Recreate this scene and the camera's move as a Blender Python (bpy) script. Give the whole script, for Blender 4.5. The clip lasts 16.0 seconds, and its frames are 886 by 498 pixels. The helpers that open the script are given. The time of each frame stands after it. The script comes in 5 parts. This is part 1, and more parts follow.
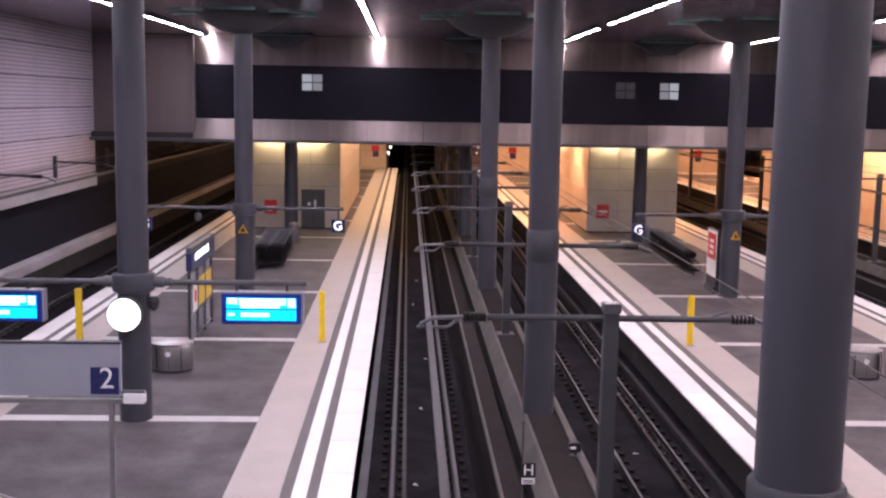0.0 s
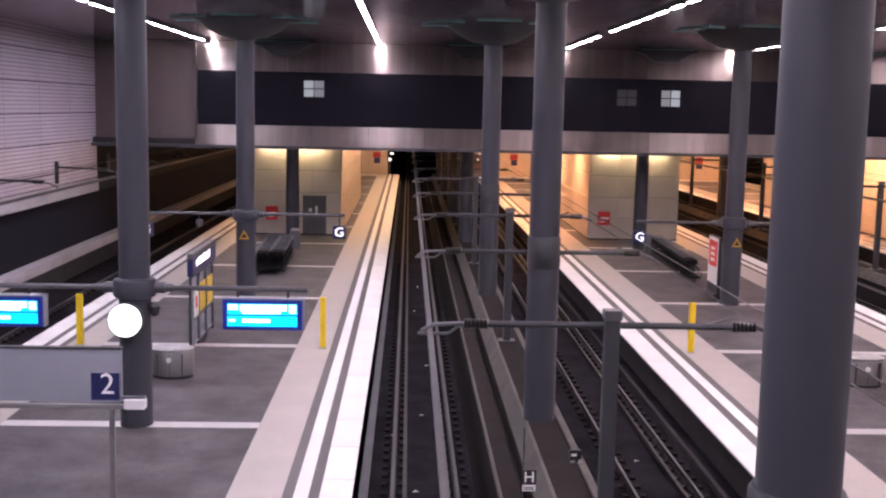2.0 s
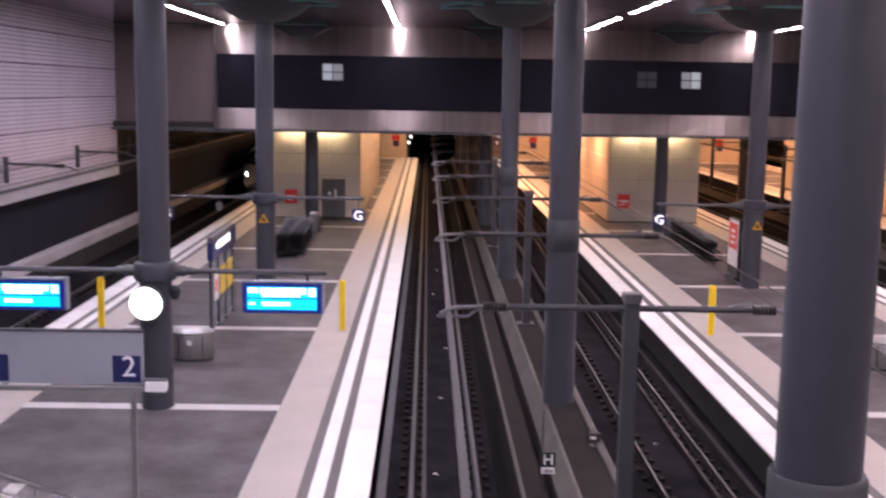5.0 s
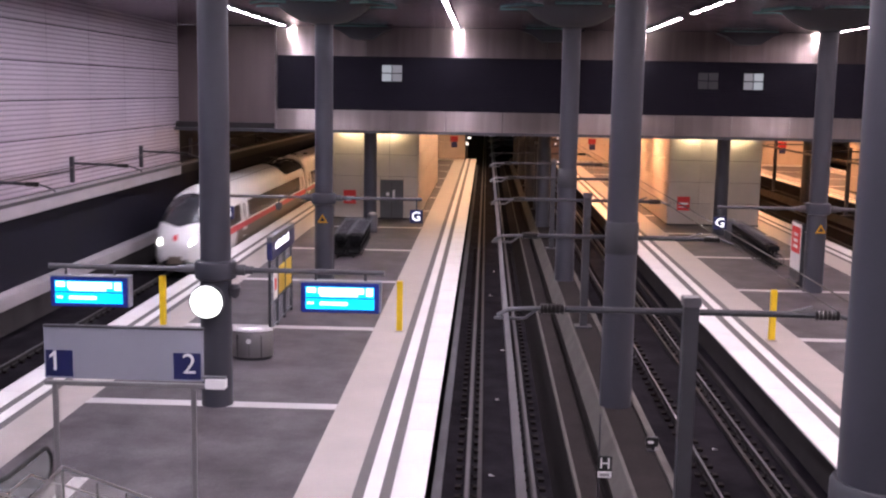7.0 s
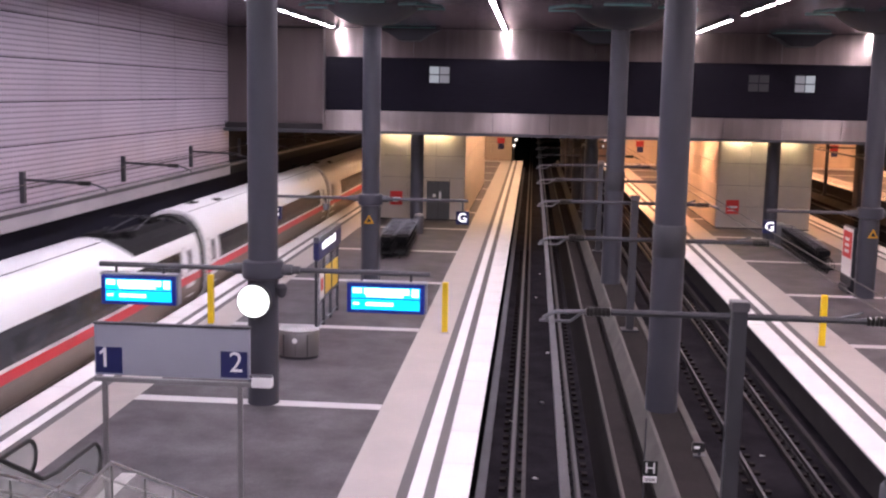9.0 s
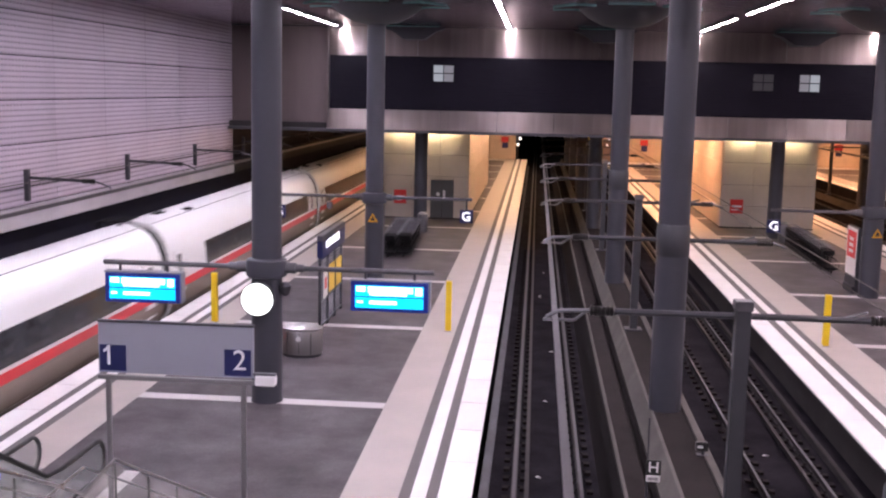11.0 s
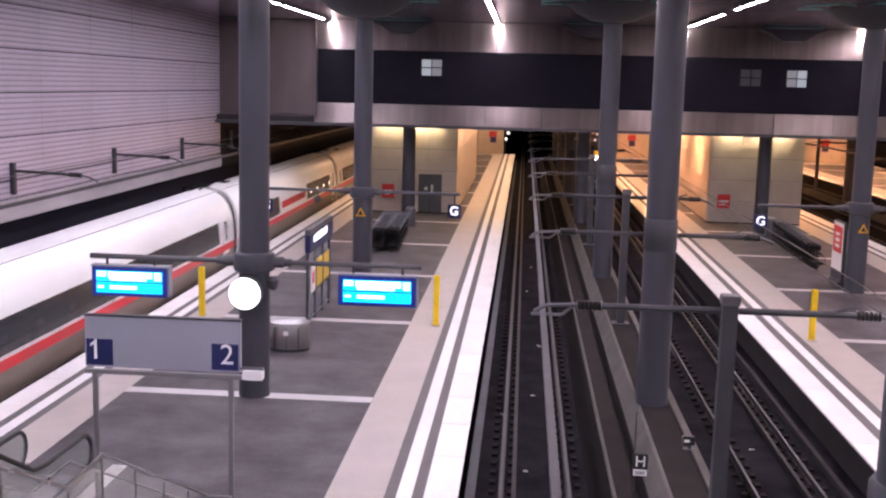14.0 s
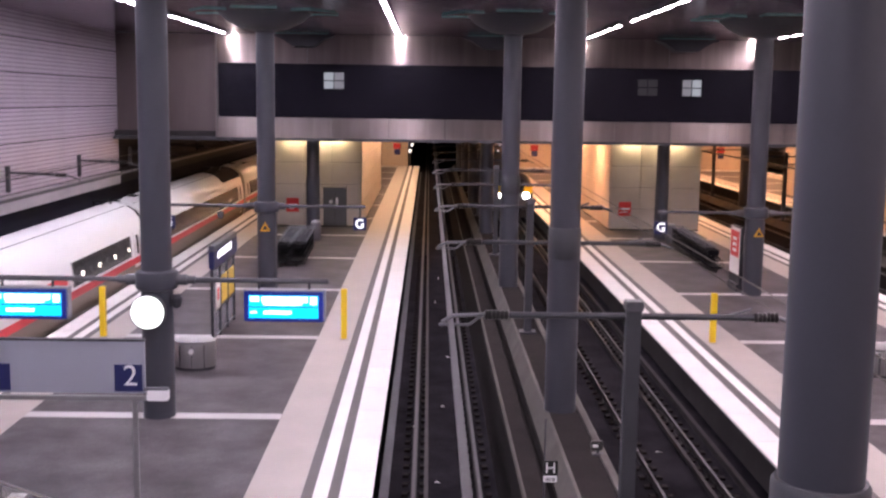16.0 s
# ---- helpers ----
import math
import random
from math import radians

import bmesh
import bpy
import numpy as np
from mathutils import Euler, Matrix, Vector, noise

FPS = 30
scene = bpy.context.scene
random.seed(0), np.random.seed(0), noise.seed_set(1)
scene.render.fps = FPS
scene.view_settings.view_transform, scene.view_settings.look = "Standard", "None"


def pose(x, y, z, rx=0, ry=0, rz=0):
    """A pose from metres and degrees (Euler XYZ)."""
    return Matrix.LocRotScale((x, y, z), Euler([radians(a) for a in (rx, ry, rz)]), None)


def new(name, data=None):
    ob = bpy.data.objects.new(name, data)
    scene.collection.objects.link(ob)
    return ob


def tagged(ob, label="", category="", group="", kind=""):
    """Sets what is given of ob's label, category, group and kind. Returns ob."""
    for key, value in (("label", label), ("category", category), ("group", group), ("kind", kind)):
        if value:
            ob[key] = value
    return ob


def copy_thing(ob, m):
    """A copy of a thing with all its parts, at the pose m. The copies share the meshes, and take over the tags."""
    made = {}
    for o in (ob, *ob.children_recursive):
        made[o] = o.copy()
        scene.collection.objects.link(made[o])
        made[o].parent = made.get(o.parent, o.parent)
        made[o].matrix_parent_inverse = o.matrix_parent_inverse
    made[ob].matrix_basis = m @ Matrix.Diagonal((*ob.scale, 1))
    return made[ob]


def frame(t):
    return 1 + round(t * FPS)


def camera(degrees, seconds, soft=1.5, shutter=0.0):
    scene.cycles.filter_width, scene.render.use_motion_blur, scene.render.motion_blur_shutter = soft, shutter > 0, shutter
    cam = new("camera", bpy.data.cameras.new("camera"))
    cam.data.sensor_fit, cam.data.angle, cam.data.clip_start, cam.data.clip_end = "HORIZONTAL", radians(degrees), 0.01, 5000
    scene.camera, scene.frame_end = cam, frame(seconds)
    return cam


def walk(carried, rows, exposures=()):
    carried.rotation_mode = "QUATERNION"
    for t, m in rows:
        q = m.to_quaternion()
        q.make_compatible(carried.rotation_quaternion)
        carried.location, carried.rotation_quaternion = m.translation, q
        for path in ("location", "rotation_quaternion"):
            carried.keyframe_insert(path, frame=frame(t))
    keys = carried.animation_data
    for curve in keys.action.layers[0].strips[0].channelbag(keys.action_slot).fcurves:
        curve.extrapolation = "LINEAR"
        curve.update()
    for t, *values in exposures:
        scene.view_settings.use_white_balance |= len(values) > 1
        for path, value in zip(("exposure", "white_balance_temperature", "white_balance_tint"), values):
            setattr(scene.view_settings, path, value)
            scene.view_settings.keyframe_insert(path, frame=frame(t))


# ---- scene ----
cam = camera(44.2, 16.0, soft=2.2, shutter=1.0)
EYE = (0.0, 0.0, 8.0)
walk(cam, [
    (0.0, pose(*EYE, 82.302, -0.980, -1.838)),
    (0.5, pose(*EYE, 82.745, -1.197, -1.606)),
    (1.0, pose(*EYE, 82.263, -1.210, -1.483)),
    (1.5, pose(*EYE, 82.479, -1.173, -1.765)),
    (2.0, pose(*EYE, 82.642, -1.127, -1.758)),
    (2.5, pose(*EYE, 82.713, -1.106, -1.802)),
    (3.0, pose(*EYE, 82.784, -1.131, -1.842)),
    (3.5, pose(*EYE, 82.016, -0.974, -1.691)),
    (4.0, pose(*EYE, 81.740, -1.035, -1.349)),
    (4.5, pose(*EYE, 81.476, -1.031, -1.158)),
    (5.0, pose(*EYE, 81.739, -0.934, -0.784)),
    (5.2, pose(*EYE, 82.260, -0.645, 1.274)),
    (7.3, pose(*EYE, 81.724, -0.951, 2.278)),
    (7.5, pose(*EYE, 81.724, -0.951, 2.278)),
    (8.0, pose(*EYE, 82.201, -0.600, 4.988)),
    (8.5, pose(*EYE, 82.000, -0.989, 5.416)),
    (9.0, pose(*EYE, 81.789, -1.107, 4.732)),
    (11.5, pose(*EYE, 81.679, -1.227, 4.971)),
    (12.0, pose(*EYE, 81.595, -1.300, 4.625)),
    (12.5, pose(*EYE, 81.496, -1.340, 4.545)),
    (13.0, pose(*EYE, 81.361, -1.385, 4.441)),
    (13.5, pose(*EYE, 81.324, -1.399, 4.295)),
    (14.0, pose(*EYE, 81.436, -1.399, 4.329)),
    (14.5, pose(*EYE, 81.536, -1.278, 4.279)),
    (15.0, pose(*EYE, 81.813, -1.349, 3.684)),
    (15.5, pose(*EYE, 82.804, -0.609, -1.170)),
    (16.0, pose(*EYE, 82.167, -0.775, -0.719)),
])

# ------------------------------------------------------------------ light
world = bpy.data.worlds.new("world")
scene.world = world
world.use_nodes = True
world.node_tree.nodes["Background"].inputs[0].default_value = (0.5, 0.5, 0.6, 1)
world.node_tree.nodes["Background"].inputs[1].default_value = 0.02
scene.view_settings.exposure = 0.0
TUBE_POWER = 152.0
WARM_POWER = 140.0

# plan, metres: platform top is z = 0
RAIL_Z = -0.76
BED_Z = -0.93
COL_X = (-6.7, 3.4, 13.7, 23.9)
BAY = 18.4
ROW0 = 26.8
BRIDGE_Y = 60.0
CEIL_Z = 11.38
SOFFIT_Z = 5.78
WALL_X = -17.2
STRIPS = (-10.8, -1.62, 8.32, 17.75)


# ------------------------------------------------------------------ materials
def nodes_of(name):
    m = bpy.data.materials.new(name)
    m.use_nodes = True
    nt = m.node_tree
    return m, nt, nt.nodes["Principled BSDF"]


def surface(name, color, rough=0.6, metal=0.0, vary=0.15, scale=1.2, grain=40.0, bump=0.15, spec=0.5, second=None, streak=None, joints=None, ridges=None, ridge_bump=0.5):
    """A procedural surface: large stains and fine grain in colour, roughness and relief."""
    m, nt, b = nodes_of(name)
    lk = nt.links.new
    tc = nt.nodes.new("ShaderNodeTexCoord")
    src = tc.outputs["Object"]
    mp = nt.nodes.new("ShaderNodeMapping")
    if streak:
        mp.inputs["Scale"].default_value = streak
    lk(src, mp.inputs[0])
    big = nt.nodes.new("ShaderNodeTexNoise")
    big.inputs["Scale"].default_value = scale
    big.inputs["Detail"].default_value = 5
    big.inputs["Roughness"].default_value = 0.6
    lk(mp.outputs[0], big.inputs["Vector"])
    fine = nt.nodes.new("ShaderNodeTexNoise")
    fine.inputs["Scale"].default_value = grain
    fine.inputs["Detail"].default_value = 3
    lk(src, fine.inputs["Vector"])
    ramp = nt.nodes.new("ShaderNodeValToRGB")
    ramp.color_ramp.elements[0].position, ramp.color_ramp.elements[1].position = 0.32, 0.68
    lo = [max(0.0, c * (1 - vary)) for c in color]
    hi = [min(0.95, c * (1 + vary)) for c in (second or color)]
    ramp.color_ramp.elements[0].color = (*lo, 1)
    ramp.color_ramp.elements[1].color = (*hi, 1)
    lk(big.outputs[0], ramp.inputs[0])
    mix = nt.nodes.new("ShaderNodeMix")
    mix.data_type, mix.blend_type = "RGBA", "MULTIPLY"
    mix.inputs[0].default_value = 0.5
    lk(ramp.outputs[0], mix.inputs[6])
    fr = nt.nodes.new("ShaderNodeMapRange")
    fr.inputs[1].default_value, fr.inputs[2].default_value = 0.3, 0.7
    fr.inputs[3].default_value, fr.inputs[4].default_value = 1 - vary, 1 + vary * 0.3
    lk(fine.outputs[0], fr.inputs[0])
    lk(fr.outputs[0], mix.inputs[7])
    color_out = mix.outputs[2]
    info = nt.nodes.new("ShaderNodeObjectInfo")
    if joints:
        tint = nt.nodes.new("ShaderNodeMapRange")
        tint.inputs[3].default_value, tint.inputs[4].default_value = 1 - joints, 1.0
        lk(info.outputs["Random"], tint.inputs[0])
        mul = nt.nodes.new("ShaderNodeMix")
        mul.data_type, mul.blend_type = "RGBA", "MULTIPLY"
        mul.inputs[0].default_value = 1.0
        lk(color_out, mul.inputs[6])
        lk(tint.outputs[0], mul.inputs[7])
        color_out = mul.outputs[2]
    lk(color_out, b.inputs["Base Color"])
    rr = nt.nodes.new("ShaderNodeMapRange")
    rr.inputs[3].default_value, rr.inputs[4].default_value = max(0.03, rough - 0.12), min(1.0, rough + 0.12)
    lk(big.outputs[0], rr.inputs[0])
    lk(rr.outputs[0], b.inputs["Roughness"])
    b.inputs["Metallic"].default_value = metal
    b.inputs["Specular IOR Level"].default_value = spec
    bp = nt.nodes.new("ShaderNodeBump")
    bp.inputs["Strength"].default_value = bump
    bp.inputs["Distance"].default_value = 0.01
    lk(fine.outputs[0], bp.inputs["Height"])
    out = bp.outputs[0]
    if ridges:
        rm = nt.nodes.new("ShaderNodeMapping")
        rm.inputs["Scale"].default_value = ridges
        lk(src, rm.inputs[0])
        rn = nt.nodes.new("ShaderNodeTexNoise")
        rn.inputs["Scale"].default_value = 1.0
        rn.inputs["Detail"].default_value = 1
        lk(rm.outputs[0], rn.inputs["Vector"])
        rb = nt.nodes.new("ShaderNodeBump")
        rb.inputs["Strength"].default_value = ridge_bump
        rb.inputs["Distance"].default_value = 0.05
        lk(rn.outputs[0], rb.inputs["Height"])
        lk(out, rb.inputs["Normal"])
        out = rb.outputs[0]
    lk(out, b.inputs["Normal"])
    return m


def glow(name, color, strength, base=1.0):
    m, nt, b = nodes_of(name)
    b.inputs["Base Color"].default_value = (*[c * base for c in color], 1)
    b.inputs["Emission Color"].default_value = (*color, 1)
    b.inputs["Emission Strength"].default_value = strength
    b.inputs["Roughness"].default_value = 0.4
    return m


def glass(name, tint=(0.9, 0.95, 0.95), rough=0.02, alpha=0.06):
    m, nt, b = nodes_of(name)
    b.inputs["Base Color"].default_value = (*tint, 1)
    b.inputs["Roughness"].default_value = rough
    b.inputs["Alpha"].default_value = alpha
    return m


def perforated():
    """Pale enamelled sheet with close horizontal rows of slots."""
    m = surface("perforated_panel", (0.50, 0.43, 0.50), 0.45, 0.1, 0.08, 0.5, 60, 0.05, joints=0.07)
    nt = m.node_tree
    b = nt.nodes["Principled BSDF"]
    old = b.inputs["Base Color"].links[0].from_socket
    tc = nt.nodes.new("ShaderNodeTexCoord")
    sep = nt.nodes.new("ShaderNodeSeparateXYZ")
    nt.links.new(tc.outputs["Object"], sep.inputs[0])

    def band(sock, period, duty):
        d = nt.nodes.new("ShaderNodeMath")
        d.operation = "DIVIDE"
        d.inputs[1].default_value = period
        nt.links.new(sock, d.inputs[0])
        f = nt.nodes.new("ShaderNodeMath")
        f.operation = "FRACT"
        nt.links.new(d.outputs[0], f.inputs[0])
        l = nt.nodes.new("ShaderNodeMath")
        l.operation = "LESS_THAN"
        l.inputs[1].default_value = duty
        nt.links.new(f.outputs[0], l.inputs[0])
        return l.outputs[0]

    row, slot = band(sep.outputs["Z"], 0.18, 0.36), band(sep.outputs["Y"], 0.24, 0.78)
    both = nt.nodes.new("ShaderNodeMath")
    both.operation = "MULTIPLY"
    nt.links.new(row, both.inputs[0])
    nt.links.new(slot, both.inputs[1])
    mix = nt.nodes.new("ShaderNodeMix")
    mix.data_type = "RGBA"
    mix.inputs[7].default_value = (0.24, 0.20, 0.235, 1)
    nt.links.new(both.outputs[0], mix.inputs[0])
    nt.links.new(old, mix.inputs[6])
    nt.links.new(mix.outputs[2], b.inputs["Base Color"])
    return m


def train_paint():
    """White coach enamel with faint grime towards streaks along the coach."""
    return surface("coach_white", (0.80, 0.80, 0.79), 0.32, 0.0, 0.05, 0.7, 30, 0.02, streak=(1, 0.15, 1))


def brushed(m, amount):
    """Draws the highlights of a metal out up and down, as a level brushing does."""
    t = m.node_tree
    b = next(n for n in t.nodes if n.type == "BSDF_PRINCIPLED")
    g = t.nodes.new("ShaderNodeTangent")
    g.direction_type, g.axis = "RADIAL", "Z"
    t.links.new(g.outputs[0], b.inputs["Tangent"])
    b.inputs["Anisotropic"].default_value = amount
    b.inputs["Anisotropic Rotation"].default_value = 0.25


M = {}
# near-black slab, its colour lifted slightly to stand in for veiling haze
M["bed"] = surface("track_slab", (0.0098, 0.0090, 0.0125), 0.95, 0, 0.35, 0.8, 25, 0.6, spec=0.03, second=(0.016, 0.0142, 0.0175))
M["rail"] = surface("rail_steel", (0.024, 0.020, 0.020), 0.6, 0.4, 0.2, 3, 60, 0.1)
M["rail_head"] = surface("rail_polished", (0.10, 0.095, 0.10), 0.62, 0.3, 0.1, 3, 60, 0.05)
M["clip"] = surface("fastener_iron", (0.015, 0.012, 0.012), 0.8, 0.0, 0.3, 8, 60, 0.2, spec=0.1)
M["concrete"] = surface("concrete", (0.14, 0.13, 0.13), 0.8, 0, 0.18, 0.9, 30, 0.3)
M["concrete_dark"] = surface("dark_concrete", (0.040, 0.036, 0.037), 0.85, 0, 0.25, 0.7, 30, 0.3, spec=0.15)
# shade under the ledge held in the colour, bluish and lifted for haze
M["recess_shade"] = surface("shade_blue", (0.0105, 0.0098, 0.019), 0.8, 0, 0.3, 0.7, 30, 0.2, spec=0.2)
# near-black for recess, tunnel end and hidden cores: their shade is the colour
M["recess"] = surface("shade_black", (0.004, 0.004, 0.006), 0.95, 0, 0.3, 0.7, 30, 0.2, spec=0.03)
M["white_slab"] = surface("pale_granite", (0.79, 0.775, 0.76), 0.55, 0, 0.05, 0.8, 70, 0.1, joints=0.06)
M["beige_slab"] = surface("warm_granite", (0.42, 0.378, 0.345), 0.5, 0, 0.08, 0.7, 60, 0.1)
M["groove"] = surface("ribbed_dark_band", (0.12, 0.11, 0.11), 0.7, 0, 0.12, 1.0, 60, 0.3)
M["dark_paving"] = surface("dark_granite", (0.063, 0.053, 0.056), 0.55, 0, 0.38, 0.75, 14, 0.12, spec=0.22, second=(0.094, 0.084, 0.090))
M["column"] = surface("column_paint", (0.043, 0.045, 0.058), 0.45, 0.0, 0.06, 0.6, 30, 0.04)
M["steel_paint"] = surface("grey_steel_paint", (0.052, 0.054, 0.062), 0.5, 0.2, 0.1, 2.0, 40, 0.06)
M["beam_paint"] = surface("beam_paint", (0.085, 0.085, 0.095), 0.5, 0.1, 0.1, 2.0, 40, 0.06)
M["dark_steel"] = surface("dark_steel", (0.07, 0.07, 0.08), 0.5, 0.5, 0.15, 2.0, 40, 0.06)
M["galvanised"] = surface("galvanised", (0.17, 0.17, 0.185), 0.4, 0.8, 0.1, 2.0, 40, 0.06)
M["lid_steel"] = surface("lid_steel", (0.36, 0.35, 0.35), 0.42, 1.0, 0.05, 1.5, 60, 0.02)
M["post_grey"] = surface("post_grey", (0.20, 0.195, 0.20), 0.5, 0.2, 0.08, 1.5, 40, 0.04)
M["stainless"] = surface("stainless", (0.36, 0.35, 0.35), 0.42, 1.0, 0.05, 1.5, 60, 0.03, streak=(6, 6, 0.4))
M["bright_steel"] = surface("handrail_steel", (0.36, 0.35, 0.36), 0.3, 1.0, 0.02, 0.5, 20, 0.0)
M["glass_edge"] = surface("glass_edge_green", (0.07, 0.075, 0.07), 0.3, 0.0, 0.1, 2, 40, 0.02)
M["ceiling"] = surface("ceiling_metal", (0.50, 0.42, 0.51), 0.14, 0.66, 0.10, 0.35, 20, 0.004, ridges=(0.05, 8, 0.05), ridge_bump=0.025)
M["bridge_metal"] = surface("bridge_panels", (0.31, 0.265, 0.255), 0.36, 0.92, 0.18, 0.6, 30, 0.02, streak=(2.2, 2.2, 0.12), joints=0.15, ridges=(0.03, 0.03, 30), ridge_bump=0.22)
brushed(M["bridge_metal"], 0.92)
M["bridge_upper"] = surface("bridge_upper_panels", (0.205, 0.17, 0.165), 0.33, 0.92, 0.22, 0.6, 30, 0.02, streak=(2.6, 2.6, 0.10), joints=0.2, ridges=(0.03, 0.03, 30), ridge_bump=0.22)
brushed(M["bridge_upper"], 0.94)
M["bridge_side"] = surface("brown_metal", (0.15, 0.118, 0.118), 0.42, 0.6, 0.12, 0.5, 30, 0.04, streak=(1.6, 1.6, 0.25))
M["louvre"] = surface("dark_louvre", (0.0095, 0.0084, 0.0145), 0.8, 0.0, 0.15, 0.6, 30, 0.05, spec=0.12)
M["wall_panel"] = perforated()
# wall colour lowered to carry the dimness under the bridge
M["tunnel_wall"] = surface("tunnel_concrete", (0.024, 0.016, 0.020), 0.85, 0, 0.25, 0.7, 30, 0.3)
M["island_pale"] = surface("plinth_concrete", (0.115, 0.108, 0.100), 0.8, 0, 0.2, 0.9, 30, 0.3, spec=0.1)
M["conductor"] = surface("conductor_aluminium", (0.062, 0.058, 0.062), 0.5, 0.4, 0.1, 2.0, 40, 0.06)
M["cross_slab"] = surface("cross_granite", (0.52, 0.50, 0.49), 0.55, 0, 0.06, 0.8, 70, 0.1)
M["island_black"] = surface("plinth_black", (0.011, 0.009, 0.010), 0.9, 0, 0.3, 0.7, 30, 0.3, spec=0.1)
M["island_ledge"] = surface("plinth_rusty_dust", (0.031, 0.0262, 0.0262), 0.85, 0, 0.25, 0.7, 30, 0.3, spec=0.05)
M["island_brown"] = surface("plinth_dusty", (0.023, 0.0196, 0.0196), 0.85, 0, 0.25, 0.7, 30, 0.3, spec=0.05)
M["duct"] = surface("duct_concrete", (0.10, 0.10, 0.11), 0.8, 0, 0.2, 0.9, 30, 0.3)
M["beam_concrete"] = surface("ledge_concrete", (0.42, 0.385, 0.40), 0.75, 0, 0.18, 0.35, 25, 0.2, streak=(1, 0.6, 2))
# same ledge beyond the hall, the shade under the bridge put into its colour
M["ledge_shaded"] = surface("ledge_shaded", (0.022, 0.017, 0.019), 0.85, 0, 0.25, 0.35, 25, 0.2, streak=(1, 0.6, 2))
M["stone"] = surface("stone_cladding", (0.56, 0.495, 0.42), 0.55, 0, 0.08, 0.7, 50, 0.08, joints=0.10)
M["stone_warm"] = surface("sandstone_wall", (0.55, 0.46, 0.37), 0.6, 0, 0.08, 0.7, 50, 0.08, joints=0.08)
M["door_grey"] = surface("door_paint", (0.10,0.105,0.11), 0.5, 0.1, 0.08, 1, 40, 0.03)
M["yellow"] = surface("signal_yellow", (0.85, 0.60, 0.02), 0.45, 0, 0.06, 2, 40, 0.03)
M["sign_amber"] = surface("warning_amber", (0.60, 0.30, 0.01), 0.5, 0, 0.06, 2, 40, 0.02)
M["red"] = surface("notice_red", (0.65, 0.03, 0.03), 0.45, 0, 0.06, 2, 40, 0.02)
M["red_dull"] = surface("sign_dark_red", (0.30, 0.018, 0.025), 0.5, 0, 0.1, 2, 40, 0.02)
M["navy"] = surface("sign_navy", (0.012, 0.016, 0.085), 0.4, 0, 0.08, 1, 40, 0.02)
# navy brightened: the blue glow of the screens is put into the housing colour
M["display_lit_blue"] = surface("display_lit_blue", (0.015, 0.03, 0.30), 0.35, 0, 0.06, 1, 40, 0.02)
M["sign_grey"] = surface("sign_back_grey", (0.30, 0.31, 0.36), 0.5, 0.1, 0.04, 0.8, 40, 0.02)
M["white"] = surface("white_enamel", (0.82, 0.82, 0.82), 0.4, 0, 0.03, 1, 40, 0.02)
M["black"] = surface("black_enamel", (0.015, 0.015, 0.016), 0.4, 0, 0.1, 1, 40, 0.02)
M["mesh_black"] = surface("black_wire_seat", (0.007, 0.007, 0.008), 0.75, 0.0, 0.2, 3, 40, 0.1, spec=0.15)
M["poster_yellow"] = surface("poster_yellow", (0.70, 0.48, 0.06), 0.5, 0, 0.05, 1, 40, 0.02)
M["poster_white"] = surface("poster_white", (0.78, 0.77, 0.74), 0.5, 0, 0.05, 1, 40, 0.02)
M["rubber"] = surface("rubber", (0.02, 0.02, 0.02), 0.55, 0, 0.1, 2, 40, 0.05)
M["glass"] = glass("clear_glass", (0.62, 0.64, 0.60), 0.02, 0.13)
M["case_glass"] = glass("case_glass", (0.34, 0.37, 0.42), 0.12, 0.42)
M["smoked"] = glass("smoked_glass", (0.35, 0.38, 0.38), 0.03, 0.45)
M["ceiling_glass"] = surface("green_glass_brick", (0.16, 0.33, 0.31), 0.12, 0.0, 0.15, 1.5, 30, 0.05)
M["coach_white"] = train_paint()
M["coach_red"] = surface("coach_red", (0.62, 0.02, 0.03), 0.35, 0, 0.05, 1, 40, 0.02)
M["coach_window"] = surface("coach_window_tint", (0.040, 0.042, 0.048), 0.2, 0, 0.2, 0.9, 30, 0.0)
M["coach_lower"] = surface("coach_lower_beige", (0.19, 0.152, 0.122), 0.5, 0, 0.12, 0.7, 30, 0.05, streak=(1, 0.2, 1))
M["coach_roof"] = surface("coach_roof_grime", (0.016, 0.015, 0.016), 0.8, 0.0, 0.2, 1, 30, 0.1, spec=0.1)
M["coach_yellow"] = surface("railcar_yellow", (0.85, 0.55, 0.02), 0.35, 0, 0.05, 1, 40, 0.02)
M["copper"] = surface("aged_wire", (0.10, 0.09, 0.08), 0.5, 0.6, 0.2, 2, 40, 0.05)
M["porcelain"] = surface("brown_black_insulator", (0.012, 0.010, 0.010), 0.3, 0, 0.1, 2, 40, 0.02)
M["tube"] = glow("lamp_tube", (0.99, 0.86, 1.03), TUBE_POWER)
M["tube_cool"] = glow("lamp_tube_cool", (0.95, 0.87, 1.05), TUBE_POWER * 1.15)
M["tube_rosy"] = glow("lamp_tube_rosy", (1.0, 0.82, 0.92), TUBE_POWER)
M["washer"] = glow("washer_lens", (1.0, 0.93, 0.92), 520.0)
M["amber_tube"] = glow("amber_lamp", (1.0, 0.47, 0.245), WARM_POWER * 2.0)
M["warm_tube"] = glow("warm_lamp", (1.0, 0.59, 0.36), WARM_POWER)
M["cove"] = glow("cove_lamp", (1.0, 0.77, 0.47), 95.0)
M["screen"] = glow("screen_cyan", (0.0, 0.50, 0.85), 1.5)
